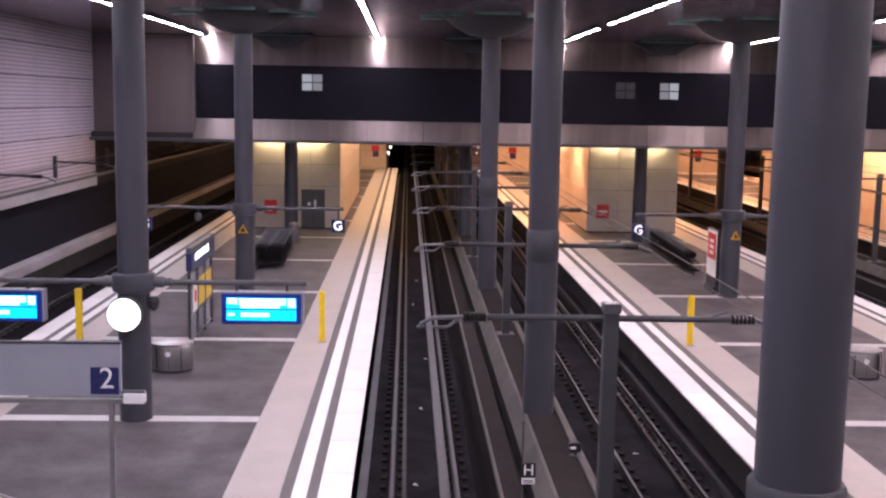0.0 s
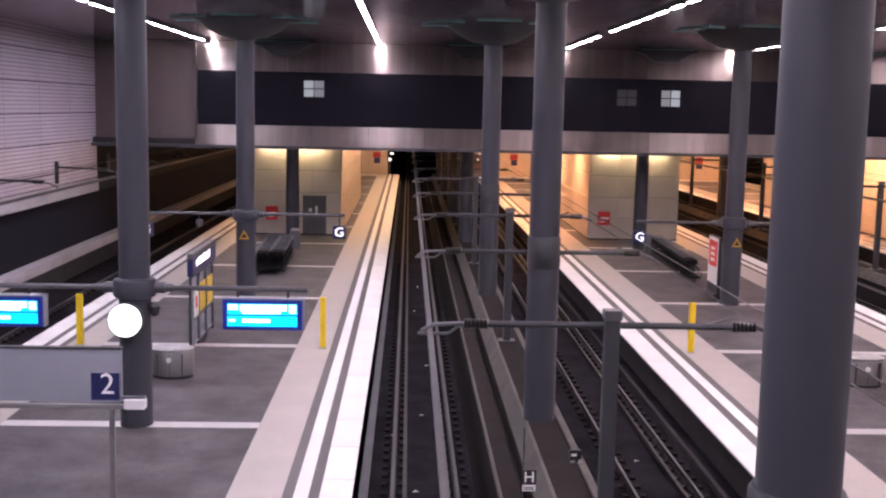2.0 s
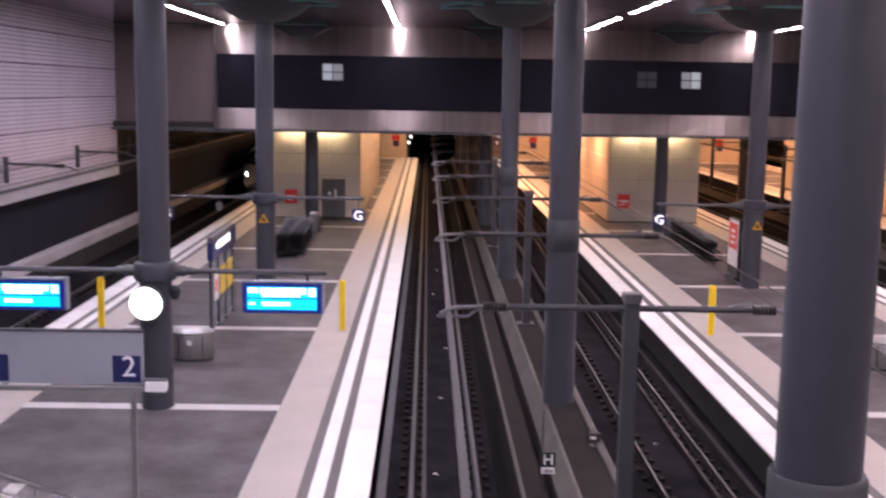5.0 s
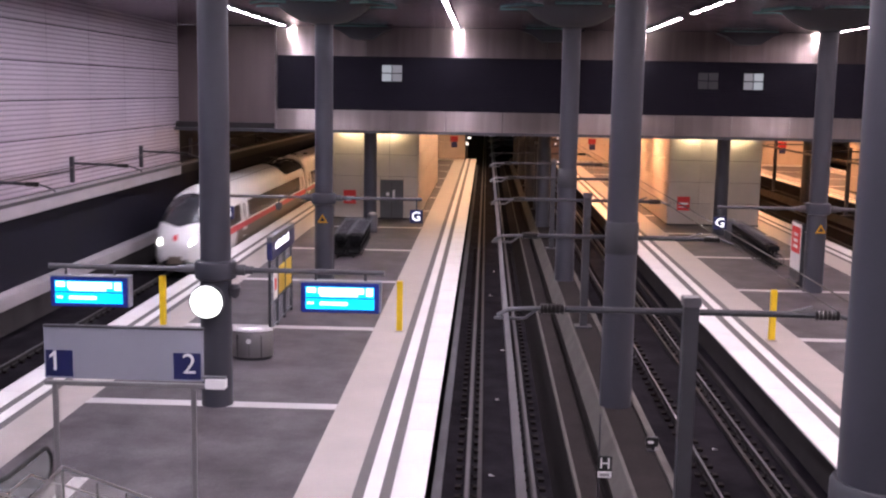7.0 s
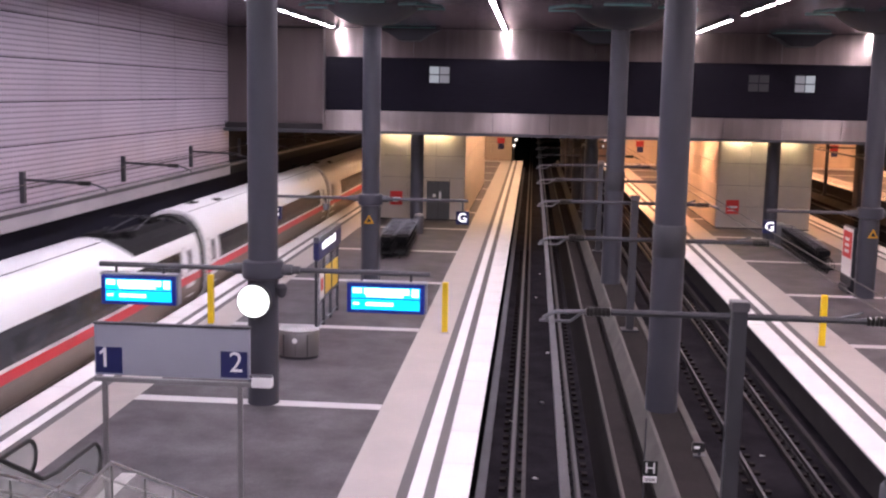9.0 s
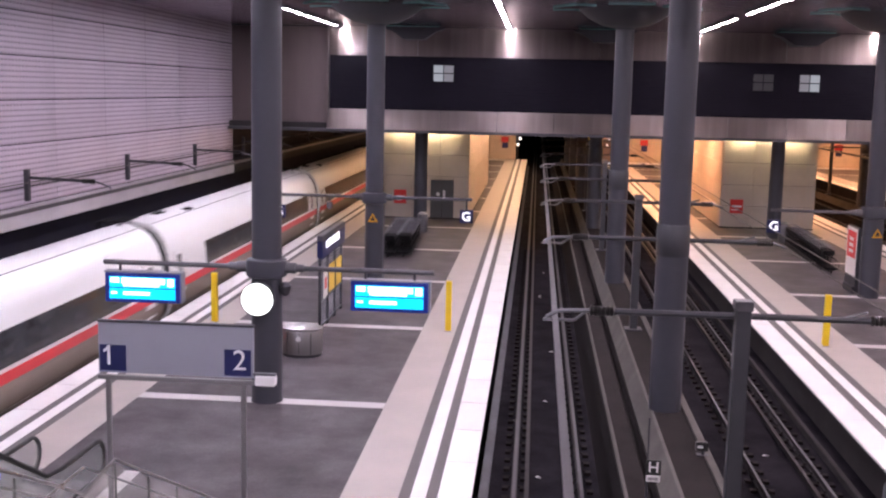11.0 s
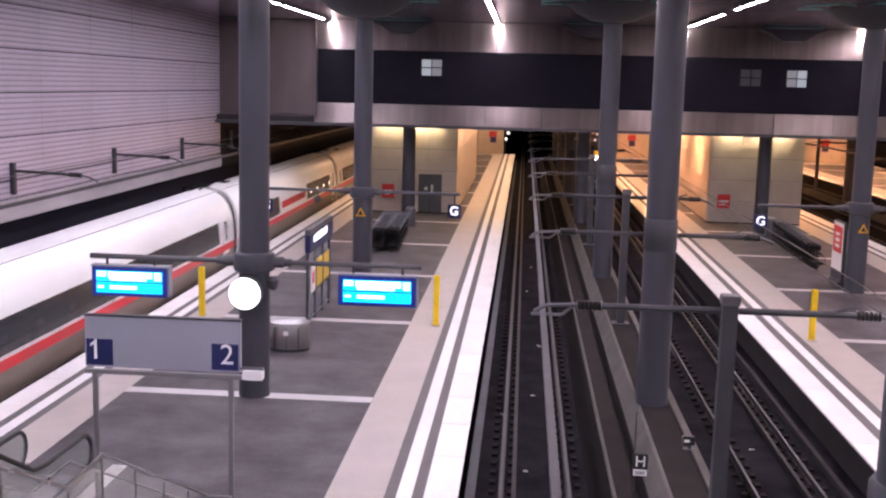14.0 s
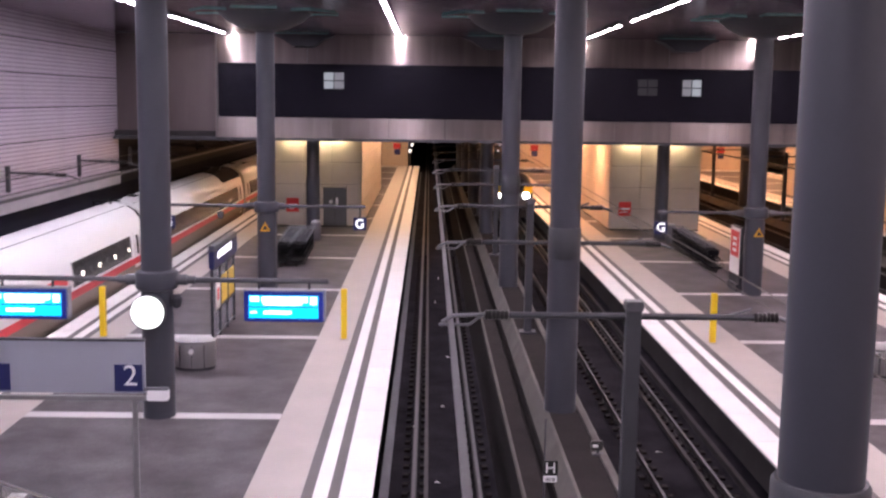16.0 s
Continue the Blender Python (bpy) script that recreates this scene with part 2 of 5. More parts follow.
M["screen_text"] = glow("screen_text", (0.75, 0.95, 1.0), 1.6)
M["sign_lit"] = glow("sign_letter_lit", (0.95, 0.95, 1.0), 1.6)
M["signal_white"] = glow("signal_white", (1.0, 0.96, 0.9), 3.0)
M["signal_dim"] = glow("signal_dim", (0.85, 0.88, 0.95), 0.8)
M["clock_lit"] = glow("clock_face_lit", (0.93, 1.0, 0.94), 1.9)
M["headlight"] = glow("headlight", (1.0, 0.97, 0.9), 30.0)
M["lit_window"] = glow("office_window_lit", (0.62, 0.66, 0.74), 0.5, 0.1)
M["half_window"] = glow("office_blind_lit", (0.34, 0.33, 0.38), 0.55, 0.1)
M["dim_window"] = glow("office_window_dim", (0.30, 0.30, 0.36), 0.03, 0.05)
M["reading_lamp"] = glow("coach_inside_lamp", (1.0, 0.9, 0.75), 3.0)
M["blue_lamp"] = glow("blue_indicator", (0.1, 0.15, 1.0), 3.0)


# ------------------------------------------------------------------ mesh helpers
def cube(bm, x0, y0, z0, x1, y1, z1):
    v = [bm.verts.new((x, y, z)) for z in (z0, z1) for y in (y0, y1) for x in (x0, x1)]
    for f in ((0, 2, 3, 1), (4, 5, 7, 6), (0, 1, 5, 4), (2, 6, 7, 3), (0, 4, 6, 2), (1, 3, 7, 5)):
        bm.faces.new([v[i] for i in f])
    return bm


def blk(x0, y0, z0, x1, y1, z1, bevel=0.0):
    bm = cube(bmesh.new(), x0, y0, z0, x1, y1, z1)
    if bevel:
        bmesh.ops.bevel(bm, geom=bm.edges[:], offset=bevel, segments=2, affect="EDGES")
    return bm


def rod(bm, a, b, r, n=10):
    a, b = Vector(a), Vector(b)
    d = (b - a).normalized()
    u = d.orthogonal().normalized()
    w = d.cross(u)
    ring = []
    for p in (a, b):
        ring.append([bm.verts.new(p + r * (math.cos(k * 2 * math.pi / n) * u + math.sin(k * 2 * math.pi / n) * w)) for k in range(n)])
    for k in range(n):
        bm.faces.new((ring[0][k], ring[0][(k + 1) % n], ring[1][(k + 1) % n], ring[1][k]))
    bm.faces.new(ring[0][::-1])
    bm.faces.new(ring[1])
    return bm


def pipe(points, r, n=8):
    bm = bmesh.new()
    for a, b in zip(points, points[1:]):
        rod(bm, a, b, r, n)
    return bm


def turned(profile, n=40, sx=1.0, sy=1.0, cx=0.0, cy=0.0):
    """A body of revolution about the vertical: profile of (radius, z)."""
    bm = bmesh.new()
    rings = []
    for r, z in profile:
        rings.append([bm.verts.new((cx + sx * r * math.cos(k * 2 * math.pi / n), cy + sy * r * math.sin(k * 2 * math.pi / n), z)) for k in range(n)])
    for a, b in zip(rings, rings[1:]):
        for k in range(n):
            bm.faces.new((a[k], a[(k + 1) % n], b[(k + 1) % n], b[k]))
    bm.faces.new(rings[0][::-1])
    bm.faces.new(rings[-1])
    return bm


def mesh_from(name, bm, mat, smooth=False):
    bmesh.ops.recalc_face_normals(bm, faces=bm.faces[:])
    me = bpy.data.meshes.new(name)
    bm.to_mesh(me)
    bm.free()
    me.materials.append(mat)
    if smooth:
        me.shade_smooth()
        me.set_sharp_from_angle(angle=radians(38))
    return me


def part(name, bm, mat, parent=None, label="", smooth=False, at=None):
    ob = new(name, mesh_from(name, bm, mat, smooth))
    if parent is not None:
        ob.parent = parent
    if at is not None:
        ob.matrix_basis = at
    if label:
        tagged(ob, label)
    return ob


def thing(name, label, category, group="", kind="", at=None):
    ob = new(name)
    ob.empty_display_size = 0.2
    if at is not None:
        ob.matrix_basis = at
    return tagged(ob, label, category, group, kind)


def solid(name, bm, mat, label, category="", group="", kind="", smooth=False):
    return tagged(part(name, bm, mat, smooth=smooth), label, category, group, kind)


def letter(text, size, mat, parent, at, depth=0.004):
    cu = bpy.data.curves.new("writing", "FONT")
    cu.body, cu.size, cu.extrude, cu.align_x, cu.align_y = text, size, depth, "CENTER", "CENTER"
    cu.offset = 0.0 if text.isdigit() else size * 0.008
    ob = new("writing", cu)
    dg = bpy.context.evaluated_depsgraph_get()
    me = bpy.data.meshes.new_from_object(ob.evaluated_get(dg))
    bpy.data.objects.remove(ob)
    me.materials.clear()
    me.materials.append(mat)
    w = new("number" if text.isdigit() else "letter", me)
    w.parent = parent
    w.matrix_basis = at
    return w


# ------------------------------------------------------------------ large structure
solid("ground", blk(WALL_X - 3, -16, BED_Z - 0.4, 48, 430, BED_Z), M["bed"], "near-black concrete track slab", "ground", kind="structure")

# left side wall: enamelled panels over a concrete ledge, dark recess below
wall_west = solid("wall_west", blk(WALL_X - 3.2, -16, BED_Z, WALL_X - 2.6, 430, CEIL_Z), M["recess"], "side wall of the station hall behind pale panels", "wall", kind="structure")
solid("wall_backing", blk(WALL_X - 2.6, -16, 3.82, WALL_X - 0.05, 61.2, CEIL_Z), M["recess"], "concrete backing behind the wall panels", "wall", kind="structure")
solid("ledge", blk(WALL_X - 2.6, -16, 3.12, WALL_X + 0.12, 60.8, 3.80, 0.02), M["beam_concrete"], "stained pale concrete ledge above a dark recess", "ledge", kind="structure")
solid("ledge_under_bridge", blk(WALL_X - 2.6, 60.803, 3.12, WALL_X + 0.12, 430, 3.80, 0.02), M["ledge_shaded"], "brown concrete ledge under the bridge, darkened for the shade there", "ledge", kind="structure")
solid("wall_under_bridge", blk(WALL_X - 2.6, 61.2, 3.80, WALL_X - 0.6, 430, SOFFIT_Z), M["tunnel_wall"], "brownish concrete wall under the bridge, darkened for the shade there", "wall", kind="structure")
solid("walkway_base", blk(WALL_X - 2.6, -16, BED_Z, WALL_X + 0.15, 430, -0.02), M["concrete_dark"], "dark concrete foot of the side walkway", "walkway", kind="structure")
solid("side_walkway", blk(WALL_X - 2.6, -16, -0.02, WALL_X + 0.25, 430, 0.46, 0.03), M["beam_concrete"], "grey concrete side walkway beside the track", "walkway", kind="structure")

solid("recess_wall", blk(WALL_X - 2.6, -16, 0.46, WALL_X - 0.30, 430, 3.12), M["recess_shade"], "wall of the recess under the ledge, coloured with its shade", "wall", kind="structure")

# hall ceiling, end wall, far side wall
solid("ceiling", blk(WALL_X - 3.2, -16, CEIL_Z, 48, BRIDGE_Y + 0.3, CEIL_Z + 0.4), M["ceiling"], "dull reflecting grey metal ceiling", "ceiling", kind="structure")
solid("wall_east", blk(47.5, -16, BED_Z, 48, 430, CEIL_Z), M["concrete"], "plain concrete wall on the far side", "wall", kind="structure")
solid("wall_south", blk(WALL_X - 3.2, -16.5, BED_Z, 48, -16, CEIL_Z), M["concrete"], "plain concrete wall closing the hall", "wall", kind="structure")
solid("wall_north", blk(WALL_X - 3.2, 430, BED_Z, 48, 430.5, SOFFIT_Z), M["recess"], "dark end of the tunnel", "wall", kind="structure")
solid("gallery_floor", blk(-17, -16, 6.05, 46, 1.2, 6.35), M["concrete"], "grey concrete floor of the upper gallery", "floor", kind="structure")

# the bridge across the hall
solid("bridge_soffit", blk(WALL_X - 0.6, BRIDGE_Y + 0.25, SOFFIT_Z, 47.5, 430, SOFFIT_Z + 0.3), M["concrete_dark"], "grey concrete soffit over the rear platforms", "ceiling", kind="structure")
bridge = thing("bridge", "metal clad bridge crossing above the tracks", "bridge", kind="structure")
BX0, BX1 = -11.5, 47.4
part("core", blk(BX0 + 0.1, BRIDGE_Y + 0.2, SOFFIT_Z + 0.02, BX1, BRIDGE_Y + 4, CEIL_Z - 0.01), M["recess"], bridge)
part("drip_edge", blk(WALL_X, BRIDGE_Y - 0.06, SOFFIT_Z - 0.16, BX1, BRIDGE_Y + 0.28, SOFFIT_Z - 0.005), M["dark_steel"], bridge, "dark steel edge under the parapet")


def panel_row(parent, name, x0, x1, z0, z1, pitch, mat, gap=0.025, y=BRIDGE_Y, thick=0.18):
    n = max(1, round((x1 - x0) / pitch))
    step = (x1 - x0) / n
    me = mesh_from(name, blk(0, 0, 0, step - gap, thick, z1 - z0, 0.012), mat)
    for i in range(n):
        ob = new(name, me)
        ob.parent = parent
        ob.matrix_basis = pose(x0 + i * step, y, z0)


panel_row(bridge, "fascia_panel", BX0, BX1, SOFFIT_Z + 0.0, 6.88, 3.06, M["bridge_metal"])
panel_row(bridge, "upper_panel", BX0, BX1, 9.79, CEIL_Z - 0.02, 5.1, M["bridge_upper"], y=BRIDGE_Y + 0.02)
SLAT = mesh_from("slat", blk(BX0 + 0.02, BRIDGE_Y + 0.06, 0, BX1, BRIDGE_Y + 0.19, 0.125), M["louvre"])
for i in range(20):
    o = new("slat", SLAT)
    o.parent = bridge
    o.matrix_basis = pose(0, 0, 6.93 + i * 0.146)
part("end_trim", blk(BX0 - 0.12, BRIDGE_Y - 0.05, SOFFIT_Z - 0.02, BX0 - 0.004, BRIDGE_Y + 0.5, CEIL_Z - 0.02, 0.03), M["bridge_metal"], bridge)
side = thing("bridge_abutment", "brownish metal end wall beside the bridge", "wall", kind="structure")
panel_row(side, "wall_panel", WALL_X, BX0 - 0.13, SOFFIT_Z + 0.18, CEIL_Z - 0.02, 2.8, M["bridge_side"], y=BRIDGE_Y + 0.9)
part("pipe", pipe([(-14.55, BRIDGE_Y + 0.8, 7.9), (-14.55, BRIDGE_Y + 0.8, CEIL_Z)], 0.05), M["galvanised"], side)
part("edge_beam", blk(WALL_X, BRIDGE_Y + 0.7, SOFFIT_Z - 0.12, BX0 - 0.13, BRIDGE_Y + 1.3, SOFFIT_Z + 0.17), M["dark_steel"], side)


def office_window(x, z, w, h, mat, label, lit=0):
    win = thing("window", label, "window", "office windows in the bridge", at=pose(x, BRIDGE_Y + 0.05, z))
    fr = bmesh.new()
    for a in (-0.02, w / 2 - 0.02, w - 0.02):
        cube(fr, a, -0.02, 0, a + 0.04, 0.06, h)
    for c in (-0.02, h * 0.5 - 0.025, h - 0.02):
        cube(fr, 0, -0.021, c, w, 0.061, c + 0.05)
    part("window_frame", fr, M["louvre"], win)
    for i in range(2):
        for j in range(2):
            part("pane", blk(i * w / 2 + 0.025, 0.0, j * h / 2 + 0.03, (i + 1) * w / 2 - 0.025, 0.012, (j + 1) * h / 2 - 0.025), M["half_window"] if lit and i == lit - 1 else mat, win)
    return win


office_window(-5.75, 8.44, 1.13, 0.92, M["lit_window"], "small four-pane office window with the light on", 2)
office_window(13.8, 8.30, 1.07, 0.92, M["lit_window"], "small four-pane office window with the light on", 1)
office_window(11.37, 8.30, 1.1, 0.92, M["dim_window"], "small four-pane office window, dark inside")


# ------------------------------------------------------------------ platforms
def platform(name, x0, x1, y0, y1, label, bands=(0.68, 0.90, 1.21, 1.44, 2.58)):
    wide, b1, b2, b3, b4 = bands
    slab_mesh = mesh_from("edge_slab", blk(0, 0, 0, wide - 0.005, 2.28, 0.05, 0.006), M["white_slab"])
    p = thing(name, label, "platform", kind="structure")
    part("platform_body", blk(x0 + 0.12, y0, BED_Z, x1 - 0.12, y1, -0.10), M["concrete_dark"], p, "dark concrete platform wall")
    part("edge_lip", blk(x0 + 0.01, y0, -0.10, x0 + 0.3, y1, -0.052, 0.01), M["concrete"], p)
    part("edge_lip", blk(x1 - 0.3, y0, -0.10, x1 - 0.01, y1, -0.052, 0.01), M["concrete"], p)
    for sgn, e in ((1, x0), (-1, x1)):
        y = y0
        k = 0
        while y < y1 - 0.1:
            if y < 62:
                ob = new("edge_slab", slab_mesh)
                ob.parent = p
                ob.matrix_basis = pose(e if sgn > 0 else e - wide + 0.005, y, -0.05)
                y += 2.3
            else:
                a, b = sorted((e, e + sgn * (wide - 0.005)))
                part("edge_slab", blk(a, y, -0.05, b, y1, 0.0), M["white_slab"], p)
                break
        for a, b, mat, nm in ((wide, b1, "groove", "dark_band"), (b1 + 0.003, b2, "white_slab", "guide_strip"), (b2 + 0.003, b3, "groove", "dark_band"), (b3 + 0.003, b4, "beige_slab", "pale_band")):
            q = sorted((e + sgn * a, e + sgn * b))
            top = -0.004 if nm == "dark_band" else 0.0
            bm = blk(q[0], y0, -0.09, q[1], y1, top)
            part(nm, bm, M[mat], p)
    part("paving", blk(x0 + b4 + 0.003, y0, -0.09, x1 - b4 - 0.003, y1, -0.002), M["dark_paving"], p, "dark granite paving")
    part("end_band", blk(x0 + b4 + 0.006, y1 - 3.2, -0.08, x1 - b4 - 0.006, y1, 0.0025), M["cross_slab"], p, "pale band across the platform end")
    y = ROW0 - 9.2
    while y < y1 - 4:
        if y > y0:
            part("cross_band", blk(x0 + b4 + 0.006, y - 0.27, -0.08, x1 - b4 - 0.006, y + 0.20, 0.0025), M["cross_slab"], p, "pale cross band")
        y += 9.2
    return p


p1 = platform("platform_1", -12.62, -1.06, -14, 131, "station platform with dark paving and pale granite edges")
part("stair_border", blk(-8.33, 17.9, -0.08, -8.0, 21.25, 0.003), M["cross_slab"], p1, "pale border beside the stair foot")
platform("platform_2", 7.82, 19.44, -14, 131, "station platform with dark paving and pale granite edges", (0.72, 0.98, 1.29, 1.54, 2.80))
platform("platform_3", 28.3, 39.9, -14, 131, "station platform under warm light beyond the tracks")


# ------------------------------------------------------------------ tracks
def track(cx, guard, label):
    t = thing("track", label, "railway track", "tracks of the station")
    y0, y1 = -14, 428
    for s in (-0.753, 0.753):
        prof = bmesh.new()
        cube(prof, cx + s - 0.065, y0, BED_Z, cx + s + 0.065, y1, BED_Z + 0.03)
        cube(prof, cx + s - 0.012, y0, BED_Z + 0.03, cx + s + 0.012, y1, RAIL_Z - 0.04)
        r = part("rail", prof, M["rail"], t)
        part("rail_head", blk(cx + s - 0.036, y0, RAIL_Z - 0.04, cx + s + 0.036, y1, RAIL_Z, 0.008), M["rail_head"], r, "polished running surface")
    if guard:
        g = guard
        part("guard_rail", blk(cx + g - 0.05, y0, BED_Z, cx + g + 0.05, y1, RAIL_Z - 0.03, 0.012), M["rail"], t, "dull steel guard rail beside the running rail")
    clips = bmesh.new()
    n = 0
    y = 8.0
    while y < 62:
        for s in (-0.753, 0.753):
            for k in (-0.2, 0.2):
                cube(clips, cx + s + k - 0.07, y - 0.09, BED_Z, cx + s + k + 0.07, y + 0.09, BED_Z + 0.07)
                cube(clips, cx + s + k * 0.55 - 0.02, y - 0.03, BED_Z + 0.07, cx + s + k * 0.55 + 0.02, y + 0.03, BED_Z + 0.10)
        y += 0.63
    tagged(part("rail_fastener", clips, M["clip"], t), kind="stuff")
    return t


track(-14.27, 0, "railway track beside the side wall on dark slab")
track(0.50, -0.47, "railway track on dark slab with a guard rail")
track(6.14, 0.42, "railway track on dark slab with a guard rail")
track(21.1, 0, "railway track on dark slab beyond the second platform")
track(26.7, 0, "railway track on dark slab beyond the second platform")
for x0, x1, mat in ((-1.02, -0.82, "duct"), (7.36, 7.49, "concrete_dark")):
    solid("cable_duct", blk(x0, -14, BED_Z, x1, 131, RAIL_Z + 0.03, 0.02), M[mat], "grey concrete cable duct at the platform foot", "cable duct")

# islands between track pairs: near-black bank, pale edge, ledge, channel, battered plinth
def extruded(cx, sec, y0=-14, y1=428):
    bm = bmesh.new()
    a = [bm.verts.new((cx + x, y0, z)) for x, z in sec]
    b = [bm.verts.new((cx + x, y1, z)) for x, z in sec]
    for i in range(len(sec)):
        j = (i + 1) % len(sec)
        bm.faces.new((a[i], a[j], b[j], b[i]))
    bm.faces.new(a)
    bm.faces.new(b[::-1])
    return bm


for cx in (3.4, 23.9):
    isl = thing("island", "concrete island between two tracks with a drain channel", "island", kind="structure")
    part("bank", extruded(cx, ((-1.72, BED_Z), (-1.36, -0.34), (-1.33, -0.34), (-1.33, BED_Z)), -14, 131), M["island_black"], isl, "near-black sloping bank")
    part("edge_strip", extruded(cx, ((-1.328, -0.9), (-1.328, -0.31), (-1.31, -0.295), (-1.27, -0.295), (-1.25, -0.31), (-1.25, -0.9)), -14, 131), M["island_pale"], isl, "pale worn concrete edge")
    part("ledge", extruded(cx, ((-1.248, -0.9), (-1.248, -0.33), (-0.82, -0.36), (-0.78, -0.38), (-0.78, -0.9)), -14, 131), M["island_ledge"], isl, "rusty dusted ledge")
    part("channel_floor", extruded(cx, ((-0.778, -0.9), (-0.778, -0.52), (-0.665, -0.53), (-0.66, -0.2), (-0.622, -0.2), (-0.622, -0.9)), -14, 131), M["island_brown"], isl)
    part("battered_face", extruded(cx, ((-0.62, -0.9), (-0.62, -0.16), (-0.60, -0.14), (-0.37, 0.24), (-0.34, 0.25), (-0.30, 0.25), (-0.30, -0.9)), -14, 131), M["island_pale"], isl, "pale battered plinth face")
    part("plinth", extruded(cx, ((-0.298, -0.9), (-0.298, 0.25), (0.40, 0.25), (0.40, -0.9)), -14, 131), M["island_brown"], isl, "dusty plinth top")
    part("joint_line", extruded(cx, ((0.402, -0.9), (0.402, 0.225), (0.458, 0.225), (0.458, -0.9)), -14, 131), M["island_black"], isl)
    part("kerb", extruded(cx, ((0.46, -0.9), (0.46, 0.255), (0.48, 0.265), (0.58, 0.265), (0.64, 0.24), (0.70, -0.9)), -14, 131), M["island_pale"], isl, "pale worn kerb")
    part("drain_ledge", extruded(cx, ((0.69, BED_Z), (0.69, -0.55), (0.84, -0.57), (0.92, BED_Z)), -14, 131), M["island_black"], isl)

# ------------------------------------------------------------------ columns
def capital(parent, cx=0.0, cy=0.0):
    part("capital", turned([(0.37, 10.55), (0.42, 10.62), (0.95, 10.72), (1.5, 11.0), (1.85, 11.3), (1.9, CEIL_Z - 0.002)], 32), M["steel_paint"], parent, "dark flared steel head", smooth=True)
    gl = bmesh.new()
    for k in range(6):
        a0, a1 = (k + 0.12) * math.pi / 3, (k + 0.88) * math.pi / 3
        v = []
        for z in (CEIL_Z - 0.06, CEIL_Z - 0.003):
            for r, a in ((2.1, a0), (3.0, a0 + 0.1), (3.0, a1 - 0.1), (2.1, a1)):
                v.append(gl.verts.new((r * math.cos(a), r * math.sin(a), z)))
        for f in ((0, 1, 2, 3), (7, 6, 5, 4), (0, 4, 5, 1), (1, 5, 6, 2), (2, 6, 7, 3), (3, 7, 4, 0)):
            gl.faces.new([v[i] for i in f])
    part("ceiling_glass", gl, M["ceiling_glass"], parent, "greenish glass plates in the ceiling")


def round_column(x, y, base, top, collar, label, r=0.375):
    c = thing("column", label, "column", "columns of the hall", at=pose(x, y, 0))
    part("shaft", turned([(r, collar), (r - 0.003, top)], 48), M["column"], c, smooth=True)
    part("sleeve", turned([(0.40, base), (0.395, base + 0.1), (0.39, collar)], 48), M["column"], c, smooth=True)
    if top > 8:
        capital(c)
    return c


COLUMNS = {}
for cx in COL_X:
    for k in range(-2, 6):
        y = ROW0 + BAY * k
        if y < 0 and not (y < -3):
            continue
        plat = cx in (-6.7, 13.7)
        base, collar = (0.0, 3.3) if plat else (0.25, 4.15)
        under = y > BRIDGE_Y
        near = cx == 3.4 and k == -1
        c = round_column(cx - 0.09 * near, y + 0.33 * near, base, SOFFIT_Z if under else 10.6, collar, "round grey painted steel column on the platform" if plat else "round grey painted steel column between the tracks", 0.352 if near else 0.375)
        if plat and not under:
            part("collar", turned([(0.39, 3.22), (0.50, 3.26), (0.52, 3.32), (0.52, 3.62), (0.50, 3.68), (0.38, 3.72)], 40), M["column"], c, "bolted collar", smooth=True)
        elif not plat:
            COLUMNS[round(cx, 1), k] = c
            part("collar", turned([(0.39, 4.12), (0.405, 4.14), (0.405, 4.86), (0.38, 4.9)], 40), M["steel_paint"], c, "paler band round the shaft", smooth=True)


def wall_bowl(x):
    """The flared head where a column line meets the bridge."""
    bm = bmesh.new()
    sec = ((-1.7, 11.28), (-1.62, 11.20), (-1.2, 11.08), (-0.55, 10.66), (0.55, 10.66), (1.2, 11.08), (1.62, 11.20), (1.7, 11.28))
    a = [bm.verts.new((x + u, 58.6, z)) for u, z in sec]
    b = [bm.verts.new((x + u * 0.9, 59.98, z)) for u, z in sec]
    for i in range(len(sec)):
        j = (i + 1) % len(sec)
        bm.faces.new((a[i], a[j], b[j], b[i]))
    bm.faces.new(a)
    bm.faces.new(b[::-1])
    solid("bracket_head", bm, M["steel_paint"], "grey faceted steel head against the bridge wall", "column head", "wall heads")
    part("glass_strip", blk(x - 1.4, 58.4, 11.29, x + 1.4, 59.9, 11.34), M["ceiling_glass"], bridge)


for hx in (-6.7, 3.4, 13.7, 23.9):
    wall_bowl(hx)


# ------------------------------------------------------------------ overhead line
def insulator(parent, x0, x1, z):
    """A ribbed body along x, one lathe-turned piece."""
    prof = [(0.04, 0.0)]
    n = 6
    for i in range(n):
        u = (i + 0.5) / n
        prof += [(0.070, u - 0.06), (0.088, u - 0.03), (0.088, u + 0.03), (0.070, u + 0.06)]
    prof.append((0.04, 1.0))
    bm = turned(prof, 12)
    m = Matrix(((0, 0, x1 - x0, x0), (0, 1, 0, 0), (1, 0, 0, z), (0, 0, 0, 1)))
    bm.transform(m)
    part("insulator", bm, M["porcelain"], parent, "black ribbed insulator")


